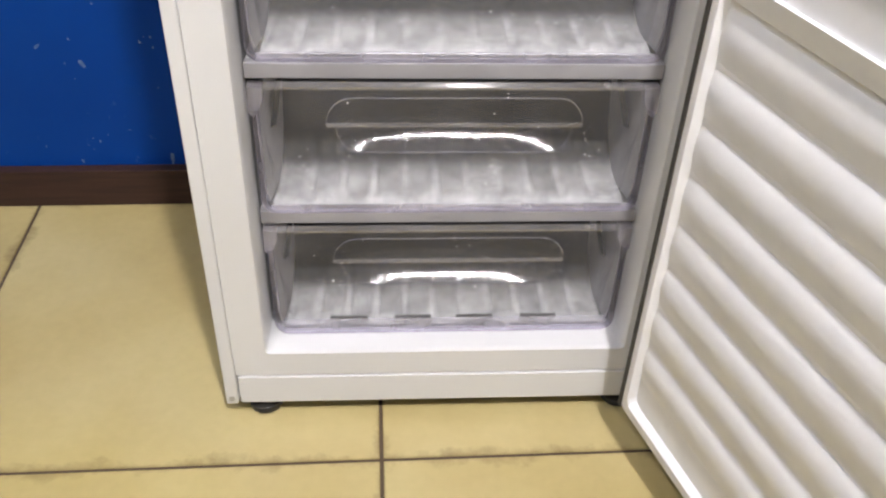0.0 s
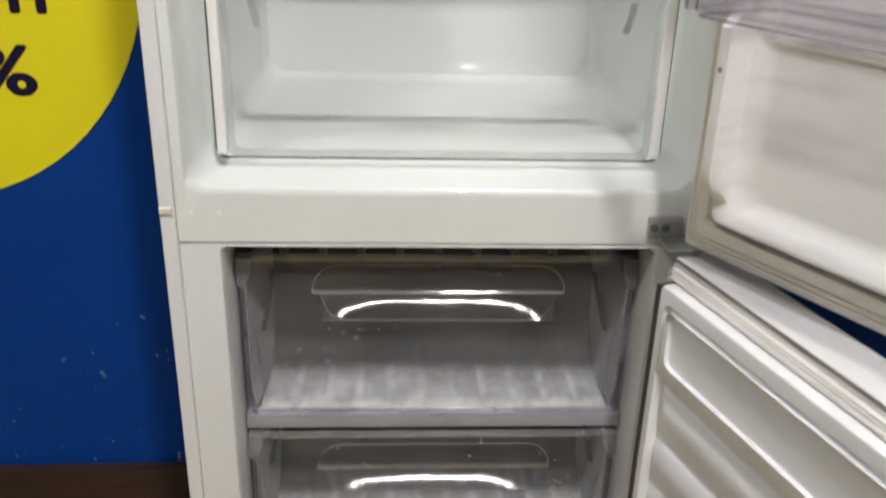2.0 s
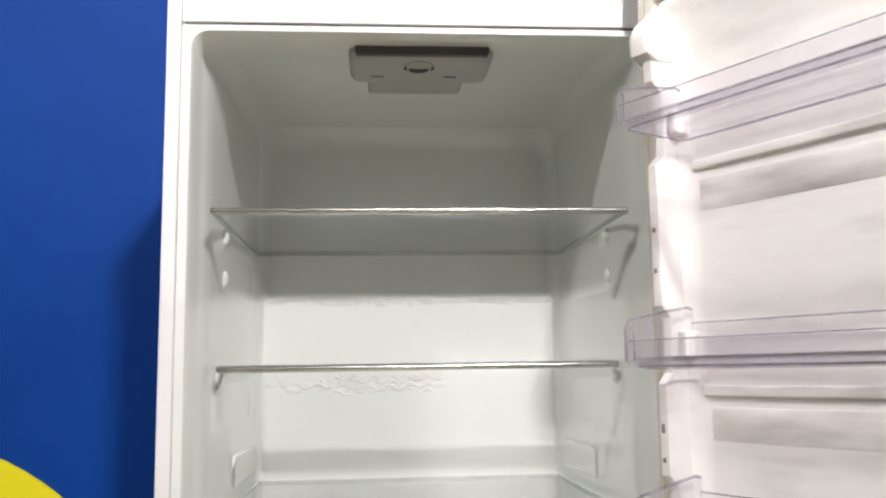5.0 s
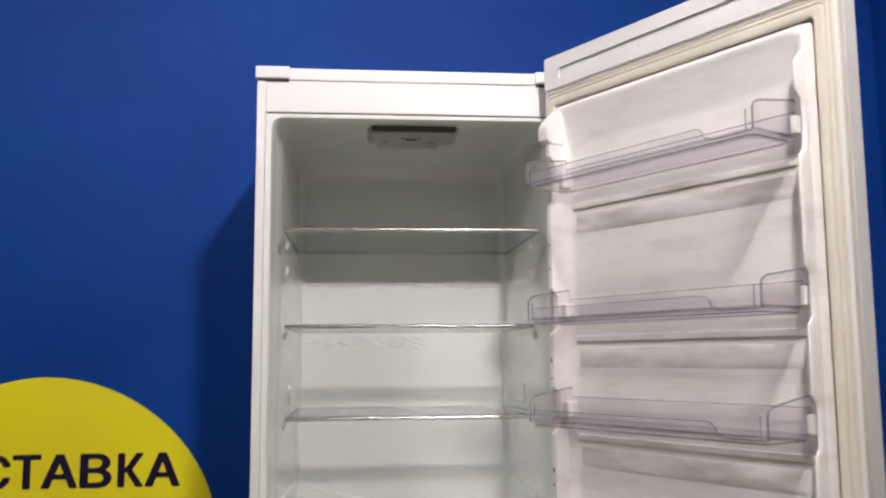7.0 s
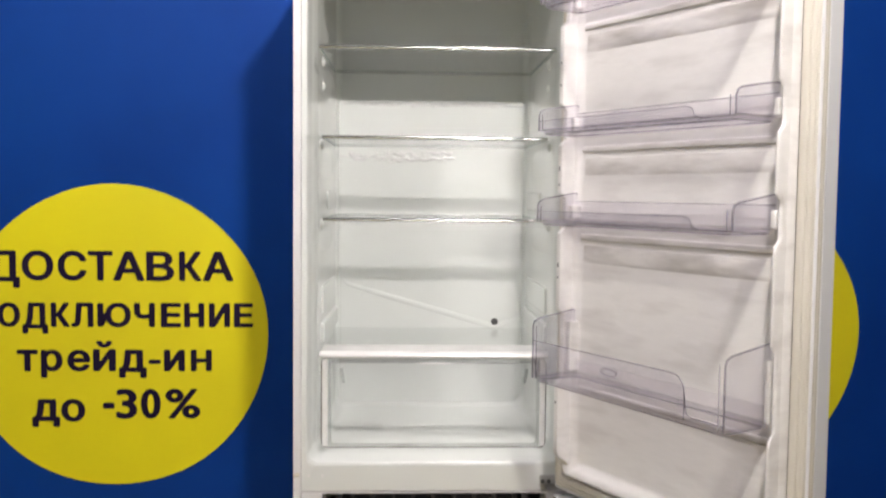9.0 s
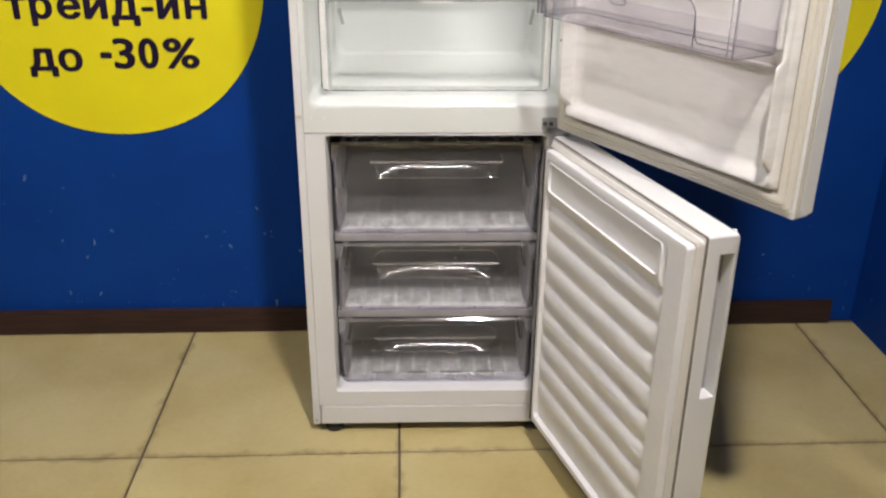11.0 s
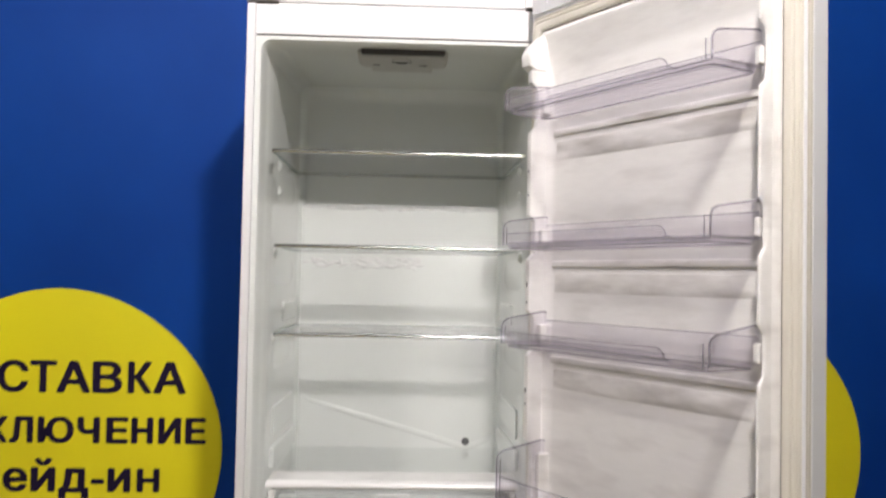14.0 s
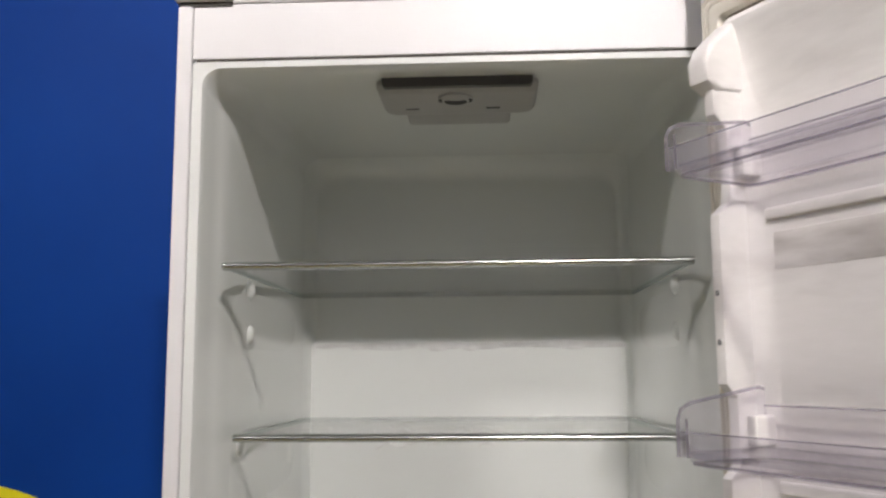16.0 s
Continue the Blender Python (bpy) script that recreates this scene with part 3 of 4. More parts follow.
for s in (-1, 1):
    for fy in (0.012, 0.42):
        bm = bmesh.new()
        loft(bm, [[(s * 0.250 + r * math.cos(2 * math.pi * i / 20), fy + 0.014 + r * math.sin(2 * math.pi * i / 20), z) for i in range(20)]
                  for r, z in ((0.018, 0.0), (0.023, 0.003), (0.023, 0.012), (0.012, 0.014), (0.010, 0.031))], True, True)
        part("foot", bm, BLACK, fridge, "black adjustable plastic foot")

for px in (-0.267, -0.238):
    part("screw_cover", disc(bmesh.new(), px, 0.0035, 0.799, 0.0028, 0.0022, 12), WHITETRIM, fridge, "tiny white plug")
part("hinge_cap", boxed(-0.2995, -0.286, -0.0025, 0.004, 0.7985, 0.8065, 0.0015), GASKET, fridge, "small yellowed plastic cap")

# middle hinge
bm = bmesh.new()
box(bm, 0.224, 0.262, -0.0025, 0.004, 0.775, 0.800, 0.0015)
box(bm, 0.236, 0.285, -0.040, 0.001, 0.7755, 0.7795, 0.001)
tube(bm, [(0.272, -0.030, 0.762), (0.272, -0.030, 0.793)], 0.004)
hinge = part("hinge", bm, STEEL, fridge, "grey metal hinge bracket")
for hxx, hz in ((0.230, 0.788), (0.243, 0.788)):
    part("screw", disc(bmesh.new(), hxx, -0.002, hz, 0.0045, -0.005, 12), GREYDARK, hinge)

# cooling plate at the back with drops along its edges, drain trough and drain hole
bm = bmesh.new()
loft(bm, [loop_y(0.452, -0.238, 0.238, 0.848, 1.631, 0.006), loop_y(0.4475, -0.238, 0.238, 0.848, 1.631, 0.006), loop_y(0.446, -0.235, 0.235, 0.851, 1.628, 0.006), loop_y(0.446, -0.230, 0.230, 0.856, 1.623, 0.006)], False, True)
part("cooling_plate", bm, LINER, fridge)
bm = bmesh.new()
trough = [(-0.236, 0.446, 1.185), (-0.215, 0.445, 1.162), (-0.10, 0.444, 1.128), (0.05, 0.444, 1.086), (0.150, 0.444, 1.056), (0.175, 0.444, 1.053), (0.236, 0.445, 1.078)]
tube(bm, [(x, y + 0.0172, z) for x, y, z in trough], 0.0170, 32)
part("drain_trough", bm, LINER, fridge)
part("drain_hole", disc(bmesh.new(), 0.167, 0.447, 1.066, 0.009, 0.4425, 16), GREYDARK, fridge, "dark round drain plug")


def drops(name, n, xr, y, z, dz, size, parent, stretch):
    """A frozen run of water: many low rounded beads that melt into one another."""
    bm = bmesh.new()
    for i in range(n):
        px = random.uniform(*xr)
        s = size * random.uniform(0.4, 1.3)
        made = bmesh.ops.create_icosphere(bm, subdivisions=2, radius=1)["verts"]
        c = Vector((px, y, z + random.gauss(0, dz)))
        kx, kz = random.uniform(*stretch), random.uniform(0.7, 1.8)
        for v in made:
            v.co = c + Vector((v.co.x * s * kx, v.co.y * s * 0.5, v.co.z * s * kz))
    return tagged(part(name, bm, DROPS, parent), kind="stuff")


drops("ice_crust", 64, (-0.225, 0.225), 0.4462, 1.6260, 0.0014, 0.0027, fridge, (3, 14))
drops("ice_crust", 70, (-0.228, 0.05), 0.4465, 1.492, 0.0065, 0.0030, fridge, (1.0, 6))
bm = bmesh.new()
for k in range(16):
    px, pz, turn = random.uniform(-0.228, 0.03), random.uniform(1.478, 1.503), random.uniform(0, 6)
    steps = random.randint(5, 12)
    tube(bm, [(px + 0.006 * i, 0.4458, pz + 0.0045 * math.sin(turn + 1.1 * i) + random.uniform(-0.0012, 0.0012)) for i in range(steps)], random.uniform(0.0013, 0.0024), 8)
tagged(part("ice_crust", bm, DROPS, fridge), kind="stuff")

# lamp box under the roof of the compartment, its dimness put into a grey colour
lamp_box = bmesh.new()
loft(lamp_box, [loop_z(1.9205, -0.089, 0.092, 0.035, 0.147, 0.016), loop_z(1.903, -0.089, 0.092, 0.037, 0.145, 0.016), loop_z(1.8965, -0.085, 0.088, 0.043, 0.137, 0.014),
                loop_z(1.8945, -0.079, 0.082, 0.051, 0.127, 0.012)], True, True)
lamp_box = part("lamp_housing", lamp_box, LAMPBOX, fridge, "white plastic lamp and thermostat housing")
bm = bmesh.new()
loft(bm, [[(a, y, b) for a, b in rr(-0.081, 0.085, 1.8980, 1.9120, 0.0045)] for y in (0.0335, 0.050)], True, True)
part("slot", bm, GREYDARK, lamp_box, "dark slot across the housing")
bm = bmesh.new()
n = 24
loft(bm, [[(-0.001 + r * math.cos(2 * math.pi * i / n), 0.067 + r * math.sin(2 * math.pi * i / n), z) for i in range(n)] for r, z in ((0.0200, 1.895), (0.0195, 1.8928), (0.0180, 1.8922))], False, True)
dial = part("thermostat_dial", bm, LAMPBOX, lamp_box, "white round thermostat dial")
bm = bmesh.new()
for a0, a1, r, w in ((0, 180, 0.0095, 0.0085), (150, 208, 0.0175, 0.0020), (-28, 30, 0.0175, 0.0020)):
    pts = []
    for k in range(13):
        a = radians(a0 + (a1 - a0) * k / 12)
        pts.append((a, w * (0.25 + 0.75 * math.sin(math.pi * k / 12))))
    outer = [bm.verts.new((-0.001 + (r + h) * math.cos(a), 0.067 + (r + h) * math.sin(a), 1.8917)) for a, h in pts]
    inner = [bm.verts.new((-0.001 + (r - h) * math.cos(a), 0.067 + (r - h) * math.sin(a), 1.8917)) for a, h in pts]
    for k in range(12):
        bm.faces.new((outer[k], outer[k + 1], inner[k + 1], inner[k]))
part("dial_mark", bm, BLACK, dial, "black dial mark")
for mx in (-0.053, 0.042):
    part("mark", boxed(mx - 0.008, mx + 0.008, 0.105, 0.1075, 1.8936, 1.8946), GREYDARK, lamp_box)
part("lamp_cover", boxed(-0.066, 0.064, 0.1475, 0.214, 1.9045, 1.9170, 0.004), LAMPBOX, lamp_box, "smooth lamp cover toned grey for shade")

# rails on both side walls, and round studs below them
def wall_x(y):
    return 0.2565 - 0.008 * (y - 0.07) / 0.38


for s in (-1, 1):
    for z0, z1, y0, y1, tk in ((1.604, 1.694, 0.074, 0.40, 0.006), (1.424, 1.511, 0.076, 0.40, 0.006), (1.248, 1.335, 0.076, 0.40, 0.0045)):
        bm = bulge(bmesh.new(), y0, y1, z0, z1, tk, lambda a, b, h: (s * (wall_x(a) - h), a, b), soft=True)
        part("shelf_rail", bm, LINER, fridge)
    # thick guides above the lowest shelf and the vegetable drawer's cover, with dark patches for the shaded notches at
    # their rear ends
    for z0, z1, y0, y1, tk in ((1.126, 1.188, 0.132, 0.402, 0.007), (1.064, 1.108, 0.116, 0.425, 0.011), (1.358, 1.402, 0.230, 0.424, 0.007)):
        bm = bmesh.new()
        loft(bm, [[(s * (wall_x(a) - h), a, b) for a, b in rr(y0 + d, y1 - d, z0 + d, z1 - d, 0.010)]
                  for h, d in ((-0.003, 0.0), (tk * 0.45, 0.0), (tk * 0.8, 0.0012), (tk, 0.0045))], False, True)
        guide = part("cover_guide", bm, LINER, fridge, "rounded white guide on the side wall")
        bm = bmesh.new()
        loft(bm, [[(s * (wall_x(a) - h), a, b) for a, b in rr(y1 - 0.002, y1 + 0.013, z1 - 0.007, z1 + 0.006, 0.004)] for h in (-0.002, 0.0008)], False, True)
        part("notch", bm, NOTCHSHADE, guide)
    for z, y in ((1.686, 0.141), (1.633, 0.140), (1.504, 0.118), (1.328, 0.118)):
        bm = bmesh.new()
        for v in bmesh.ops.create_icosphere(bm, subdivisions=3, radius=1)["verts"]:
            v.co = Vector((s * (wall_x(y) + 0.001 - 0.011 * v.co.x), y + 0.012 * v.co.y, z + 0.013 * v.co.z))
        part("shelf_stud", bm, LINER, fridge)
    # low grey patches paint the shade of shallow notches
    for y0, y1, z0, z1 in ((0.315, 0.432, 1.525, 1.539), (0.395, 0.436, 1.398, 1.411), (0.400, 0.436, 1.652, 1.664)):
        bm = bmesh.new()
        loft(bm, [[(s * (wall_x(a) - h), a, b) for a, b in rr(y0, y1, z0, z1, 0.004)] for h in (-0.002, 0.0012)], False, True)
        part("rail_notch", bm, DULLSIDE, fridge, "grey patch for a shaded notch at the end of a rail")


def glass_shelf(z, y0, y1, x0, x1):
    bm = boxed(x0 + 0.002, x1 - 0.002, y0 + 0.004, y1, z - 0.004, z, 0.0008, 1)
    sh = tagged(new("glass_shelf"), "clear glass refrigerator shelf with a bright front trim", "shelf", "refrigerator shelves")
    part("pane", bm, GLASS, sh)
    bm = bmesh.new()
    prof = [(y0 + 0.007 * math.cos(a), z - 0.002 + 0.0043 * math.sin(a)) for a in (radians(18 * i) for i in range(20))]
    loft(bm, [[(xx, p, q) for p, q in prof] for xx in (x0, x0 + 0.002, x1 - 0.002, x1)], True, True)
    part("front_trim", bm, BRIGHT, sh)
    part("back_trim", boxed(x0 + 0.004, x1 - 0.004, y1 - 0.006, y1 + 0.006, z - 0.005, z + 0.002, 0.001), CRISPEREDGE, sh)
    for s in (x0, x1 - 0.003):
        part("glass_edge", boxed(s, s + 0.003, y0 + 0.01, y1, z - 0.0045, z + 0.0005), GLASSEDGE, sh)
    return sh


glass_shelf(1.702, 0.020, 0.405, -0.248, 0.246)
glass_shelf(1.519, 0.068, 0.425, -0.246, 0.240)
glass_shelf(1.343, 0.068, 0.425, -0.244, 0.238)

# vegetable drawer and its cover
cover = tagged(new("drawer_cover"), "glass cover with a white front strip above the vegetable drawer", "shelf")
part("pane", boxed(-0.245, 0.243, 0.07, 0.435, 1.0475, 1.0515), GLASS, cover)
bm = bmesh.new()
prof = [(0.049, 1.0425), (0.044, 1.044), (0.0425, 1.0475), (0.045, 1.052), (0.052, 1.0550), (0.062, 1.0555), (0.063, 1.0500), (0.060, 1.0445)]
loft(bm, [[(xx, p, q) for p, q in prof] for xx in (-0.249, -0.245, 0.241, 0.245)], True, True)
part("front_strip", bm, WHITETRIM, cover)
part("milky_border", boxed(-0.248, 0.244, 0.0632, 0.143, 1.0530, 1.0558, 0.0008, 1), MILKY, cover, "milky glass border")

crisper = tagged(new("crisper_drawer"), "empty clear plastic vegetable drawer under the glass cover", "drawer")
bm = bmesh.new()
loft(bm, [loop_z(1.038, -0.234, 0.231, 0.052, 0.42, 0.012), loop_z(0.890, -0.229, 0.226, 0.058, 0.405, 0.018), loop_z(0.876, -0.2275, 0.2245, 0.061, 0.402, 0.022), loop_z(0.866, -0.223, 0.220, 0.069, 0.394, 0.027),
          loop_z(0.859, -0.214, 0.211, 0.082, 0.381, 0.03), loop_z(0.8565, -0.203, 0.200, 0.096, 0.367, 0.03)], False, True)
part("drawer_body", bm, CRISPERBODY, crisper)
bm = bmesh.new()
ring(bm, 0.045, 0.051, (-0.231, 0.228, 0.848, 1.039), (-0.224, 0.221, 0.856, 1.033), 0.010, 0.008)
part("front_frame", bm, CRISPEREDGE, crisper)
part("front_pane", boxed(-0.2245, 0.2215, 0.0465, 0.0490, 0.8555, 1.0335), CRISPER, crisper)
for xa, xb in ((-0.2435, -0.2325), (0.2295, 0.2405)):
    part("side_strip", boxed(xa, xb, 0.0455, 0.062, 0.850, 1.038, 0.002), WHITETRIM, crisper, "white side strip")
bm = bmesh.new()
ring(bm, 0.0535, 0.056, (-0.2465, 0.2435, 0.8445, 1.041), (-0.2447, 0.2417, 0.8462, 1.040), 0.012, 0.010)
part("shadow_joint", bm, DARKGAP, fridge)
part("front_lip", boxed(-0.032, 0.032, 0.0405, 0.0470, 1.030, 1.0335, 0.0012), WHITETRIM, crisper)
for s_ in (-1, 1):
    bm = bmesh.new()
    tube(bm, [(s_ * 0.205, 0.085, 1.012), (s_ * 0.204, 0.088, 1.000), (s_ * 0.200, 0.092, 0.980)], 0.004, 8)
    part("stop", bm, CRISPEREDGE, crisper)


# freezer drawers
def freezer_drawer(z0, z1, h0, h1, slots):
    bm = bmesh.new()
    fx = 0.226
    loft(bm, [loop_z(z1 - 0.012, -fx, fx, 0.045, 0.385, 0.014), loop_z(z0 + 0.018, -fx + 0.012, fx - 0.012, 0.048, 0.375, 0.02), loop_z(z0 + 0.004, -fx + 0.02, fx - 0.02, 0.055, 0.365, 0.02)], False, False)
    dr = tagged(new("freezer_drawer"), "empty clear plastic freezer drawer with frosted ribbed floor", "drawer", "freezer drawers")
    bmesh.ops.delete(bm, geom=[f for f in bm.faces if all(v.co.y < 0.0605 for v in f.verts) and abs(f.normal.y) > 0.7], context="FACES")   # open towards the front panel
    part("drawer_body", bm, DRAWERBODY, dr)
    # frosted floor with ribs, sweeping up into the back
    bm = bmesh.new()
    n, per = 11, 8
    wob = [random.uniform(0.7, 1.2) for _ in range(n)]
    cols = []
    for i in range(n * per + 1):
        q = (i % per) / per
        h = 0.0 if q in (0.0, 0.125) else 0.0046 * wob[min(n - 1, i // per)]
        cols.append((-1 + 2 * i / (n * per), h))
    sweep = [(0.0445, 0.006, 0.0), (0.050, 0.007, 0.35), (0.058, 0.010, 1.0), (0.078, 0.011, 1.0)]
    sweep += [(0.078 + 0.070 * math.sin(a), 0.081 - 0.070 * math.cos(a), max(0.0, math.cos(a)) ** 2) for a in (radians(12 * k) for k in range(1, 8))]
    sweep.append((0.160, z1 - z0 - 0.03, 0.0))
    rows = []
    for y, dz, k in sweep:
        hw = fx - 0.012 - 0.06 * (y - 0.0445) + (0.010 if dz > 0.1 else 0.0)
        rows.append([bm.verts.new((c * hw, y, dz + k * (h + 0.0012 * noise.noise(Vector((c * 14, y * 60, z0 * 30)))))) for c, h in cols])
    for k in range(len(rows) - 1):
        for i in range(len(cols) - 1):
            bm.faces.new((rows[k][i], rows[k][i + 1], rows[k + 1][i + 1], rows[k + 1][i]))
    part("drawer_floor", bm, FROST, dr, "frosted ribbed drawer floor", pose(0, 0, z0))
    # grains of ice where the floor turns up
    bm = bmesh.new()
    for _ in range(120):
        px = random.choice((-1, 1)) * (fx - 0.03) * random.random() ** 0.45
        a = radians(random.uniform(0, 75))
        s = 0.0003 + 0.0009 * random.random() ** 3
        for v in bmesh.ops.create_icosphere(bm, subdivisions=1, radius=s)["verts"]:
            v.co = Vector((px + v.co.x * 1.4, 0.078 + 0.0695 * math.sin(a) + v.co.y, z0 + 0.081 - 0.0695 * math.cos(a) + 0.005 * math.cos(a) ** 2 + v.co.z))
    tagged(part("ice_grains", bm, ICE, dr), kind="stuff")
    # frozen drops clinging to the inside of the front
    bm = bmesh.new()
    for _ in range(34):
        px = random.uniform(-fx + 0.016, fx - 0.016)
        pz = z1 - 0.014 - (z1 - z0 - 0.04) * random.random() ** 1.5
        s = 0.0003 + 0.0010 * random.random() ** 3
        for v in bmesh.ops.create_icosphere(bm, subdivisions=1, radius=s)["verts"]:
            v.co = Vector((px + v.co.x, 0.0413 + 0.5 * v.co.y, pz + v.co.z * 1.2))
    tagged(part("frozen_drops", bm, DROPS, dr), kind="stuff")
    # clear front: lilac edges down both sides and round the bottom, a thin bar along the top
    bm = bmesh.new()
    loft(bm, [loop_y(0.046, -fx - 0.002, fx + 0.002, z0, z1 + 0.03, 0.018), loop_y(0.036, -fx - 0.002, fx + 0.002, z0, z1 + 0.03, 0.018), loop_y(0.0325, -fx, fx, z0 + 0.002, z1 + 0.03, 0.017),
              loop_y(0.0335, -fx + 0.005, fx - 0.005, z0 + 0.005, z1 + 0.03, 0.014), loop_y(0.0385, -fx + 0.006, fx - 0.006, z0 + 0.006, z1 + 0.03, 0.013)], False, False)
    bmesh.ops.bisect_plane(bm, geom=bm.verts[:] + bm.edges[:] + bm.faces[:], plane_co=(0, 0, z1 - 0.034), plane_no=(0, 0, 1), clear_outer=True)
    part("front_edge", bm, LILACEDGE, dr, "lilac edge of the clear front")
    bm = bmesh.new()
    loft(bm, [loop_y(0.0410, -fx + 0.004, fx - 0.004, z0 + 0.004, z1 - 0.004, 0.013), loop_y(0.0385, -fx + 0.004, fx - 0.004, z0 + 0.004, z1 - 0.004, 0.013)], True, True)
    part("front_pane", bm, DRAWER, dr)
    bm = bmesh.new()
    prof = [(0.0352, -0.0090), (0.0352, -0.0062), (0.0390, -0.0022), (0.0412, -0.0022), (0.0412, -0.0090)]
    loft(bm, [[(x, y, z1 + z) for y, z in prof] for x in (-fx + 0.014, fx - 0.014)], True, True)
    part("top_bar", bm, GRIPEDGE, dr, smooth=False)
    band = 0.024 if slots else 0.012
    part("bottom_band", boxed(-fx + 0.010, fx - 0.010, 0.0350, 0.0382, z0 + 0.004, z0 + band, 0.001, 1), DRAWEREDGE, dr, "milky lilac band")
    for s in (-1, 1):
        bm = bmesh.new()
        out = [(fx - 0.012, z1 - 0.010), (fx + 0.005, z1 - 0.008), (fx + 0.006, z1 - 0.040), (fx + 0.001, z1 - 0.047), (fx - 0.004, z1 - 0.041), (fx - 0.011, z1 - 0.024)]
        loft(bm, [[(s * x, y, z) for x, z in out] for y in (0.040, 0.056)], True, True)
        part("side_flange", bm, FLANGE, dr, "pale plastic flange")
    # grip: outlined upper pocket over a scooped lower lip
    bm = bmesh.new()
    zm = h0 + (h1 - h0) * 0.52
    hx = 0.146
    arch = [(-hx, 0.037, zm)] + [(-hx + 0.03 - 0.03 * math.cos(a), 0.037, zm + (h1 - zm) * math.sin(a)) for a in (radians(15 * i) for i in range(1, 7))]
    arch += [(hx - 0.03 + 0.03 * math.sin(a), 0.037, zm + (h1 - zm) * math.cos(a)) for a in (radians(15 * i) for i in range(0, 6))] + [(hx, 0.037, zm)]
    tube(bm, arch, 0.0009, 6)
    low = [(-0.93 * hx + 0.026 - 0.026 * math.cos(a), 0.037, zm - (zm - h0) * math.sin(a)) for a in (radians(15 * i) for i in range(0, 7))]
    low += [(0.93 * hx - 0.026 + 0.026 * math.sin(a), 0.037, zm - (zm - h0) * math.cos(a)) for a in (radians(15 * i) for i in range(0, 7))]
    tube(bm, low, 0.0008, 6)
    part("grip_outline", bm, GRIPEDGE, dr)
    bm = bmesh.new()
    prof = [(0.0345, -0.0022), (0.0345, -0.0008), (0.0365, 0.0016), (0.0382, 0.0016), (0.0382, -0.0022)]
    loft(bm, [[(x, y, zm + z) for y, z in prof] for x in (-hx, hx)], True, True)
    part("grip_bar", bm, GRIPEDGE, dr, smooth=False)
    bm = bmesh.new()
    rows = []
    for j in range(9):
        b = j / 8
        row = []
        for i in range(161):
            x = 0.93 * hx * (2 * i / 160 - 1)
            deep = 0.028 * (1 - abs(x / hx) ** 5)
            wave = 0.0005 * noise.noise(Vector((x * 85, 4 * b, z0 * 20))) + 0.00022 * noise.noise(Vector((x * 500, 9 * b, z0 * 20)))
            row.append(bm.verts.new((x, 0.0365 + deep * (1.7 * b - 0.7 * b * b) + wave * min(1, 4 * b), h0 + (zm - h0) * 0.9 * b)))
        rows.append(row)
    for j in range(8):
        for i in range(160):
            bm.faces.new((rows[j][i], rows[j][i + 1], rows[j + 1][i + 1], rows[j + 1][i]))
    tube(bm, [(-hx * 0.93, 0.036, h0), (hx * 0.93, 0.036, h0)], 0.0014, 6)
    part("grip_lip", bm, GRIP, dr)
    # dull side walls, and the dark runner opening in each
    for s in (-1, 1):
        bm = bmesh.new()
        side = [(0.222, 0.047), (0.2055, 0.156)]
        loops = []
        for z, grow in ((z0 + 0.010, -0.004), (z0 + 0.030, 0.0), (z1 - 0.022, 0.001), (z1 - 0.020, 0.003)):
            loops.append([(s * (x + grow + t), y, z) for (x, y), t in ((side[0], 0.0), (side[1], 0.0), (side[1], 0.002), (side[0], 0.002))])
        loft(bm, loops, True, True)
        part("drawer_side", bm, DULLSIDE, dr, "dull pale side wall")
        bm = bmesh.new()
        rows = []
        for k in range(9):
            q = k / 8
            y, z = 0.082 + 0.050 * q, z0 + 0.094 + 0.056 * q
            x = 0.222 - 0.151 * (y - 0.047) - 0.0035
            wide = 0.0100 * math.sin(math.pi * (0.08 + 0.84 * q)) ** 0.6
            rows.append([(s * x, y - wide, z), (s * (x - 0.0060), y, z + 0.3 * wide), (s * x, y + wide, z), (s * (x + 0.0016), y, z)])
        loft(bm, rows, True, True)
        part("runner_slot", bm, BLACK, dr, "dark runner opening")
    if slots:
        for cx in (-0.130, -0.045, 0.037, 0.123):
            part("floor_slot", boxed(cx - 0.0245, cx + 0.0245, 0.0342, 0.0384, z0 + 0.0265, z0 + 0.0285), GREYDARK, dr)
    return dr


freezer_drawer(0.520, 0.738, 0.653, 0.724, False)
freezer_drawer(0.322, 0.497, 0.407, 0.477, False)
freezer_drawer(0.124, 0.301, 0.209, 0.281, True)

# cooling shelves between the drawers
for z in (0.5055, 0.3085):
    shelf = part("cooling_shelf", boxed(-0.233, 0.233, 0.062, 0.395, z + 0.001, z + 0.005, 0.001), ENAMEL, fridge, "pale flat cooling shelf")
    part("shelf_lip", boxed(-0.2335, 0.2335, 0.046, 0.0615, z - 0.0105, z + 0.0090, 0.003), GREYMID, shelf, "grey rounded lip")

# fins under the freezer roof
for i in range(9):
    x = -0.18 + 0.045 * i
    part("cooling_fin", boxed(x - 0.004, x + 0.004, 0.06, 0.38, 0.722, 0.750, 0.002), GREYDARK, fridge)


# ---- doors ----
def plate(bm, outline, v, t, mat=0):
    """A flat sheet in the door's plane from an outline of (u, w), t thick."""
    return loft(bm, [[(a, v, b) for a, b in outline], [(a, v + t, b) for a, b in outline]], True, True, mat)


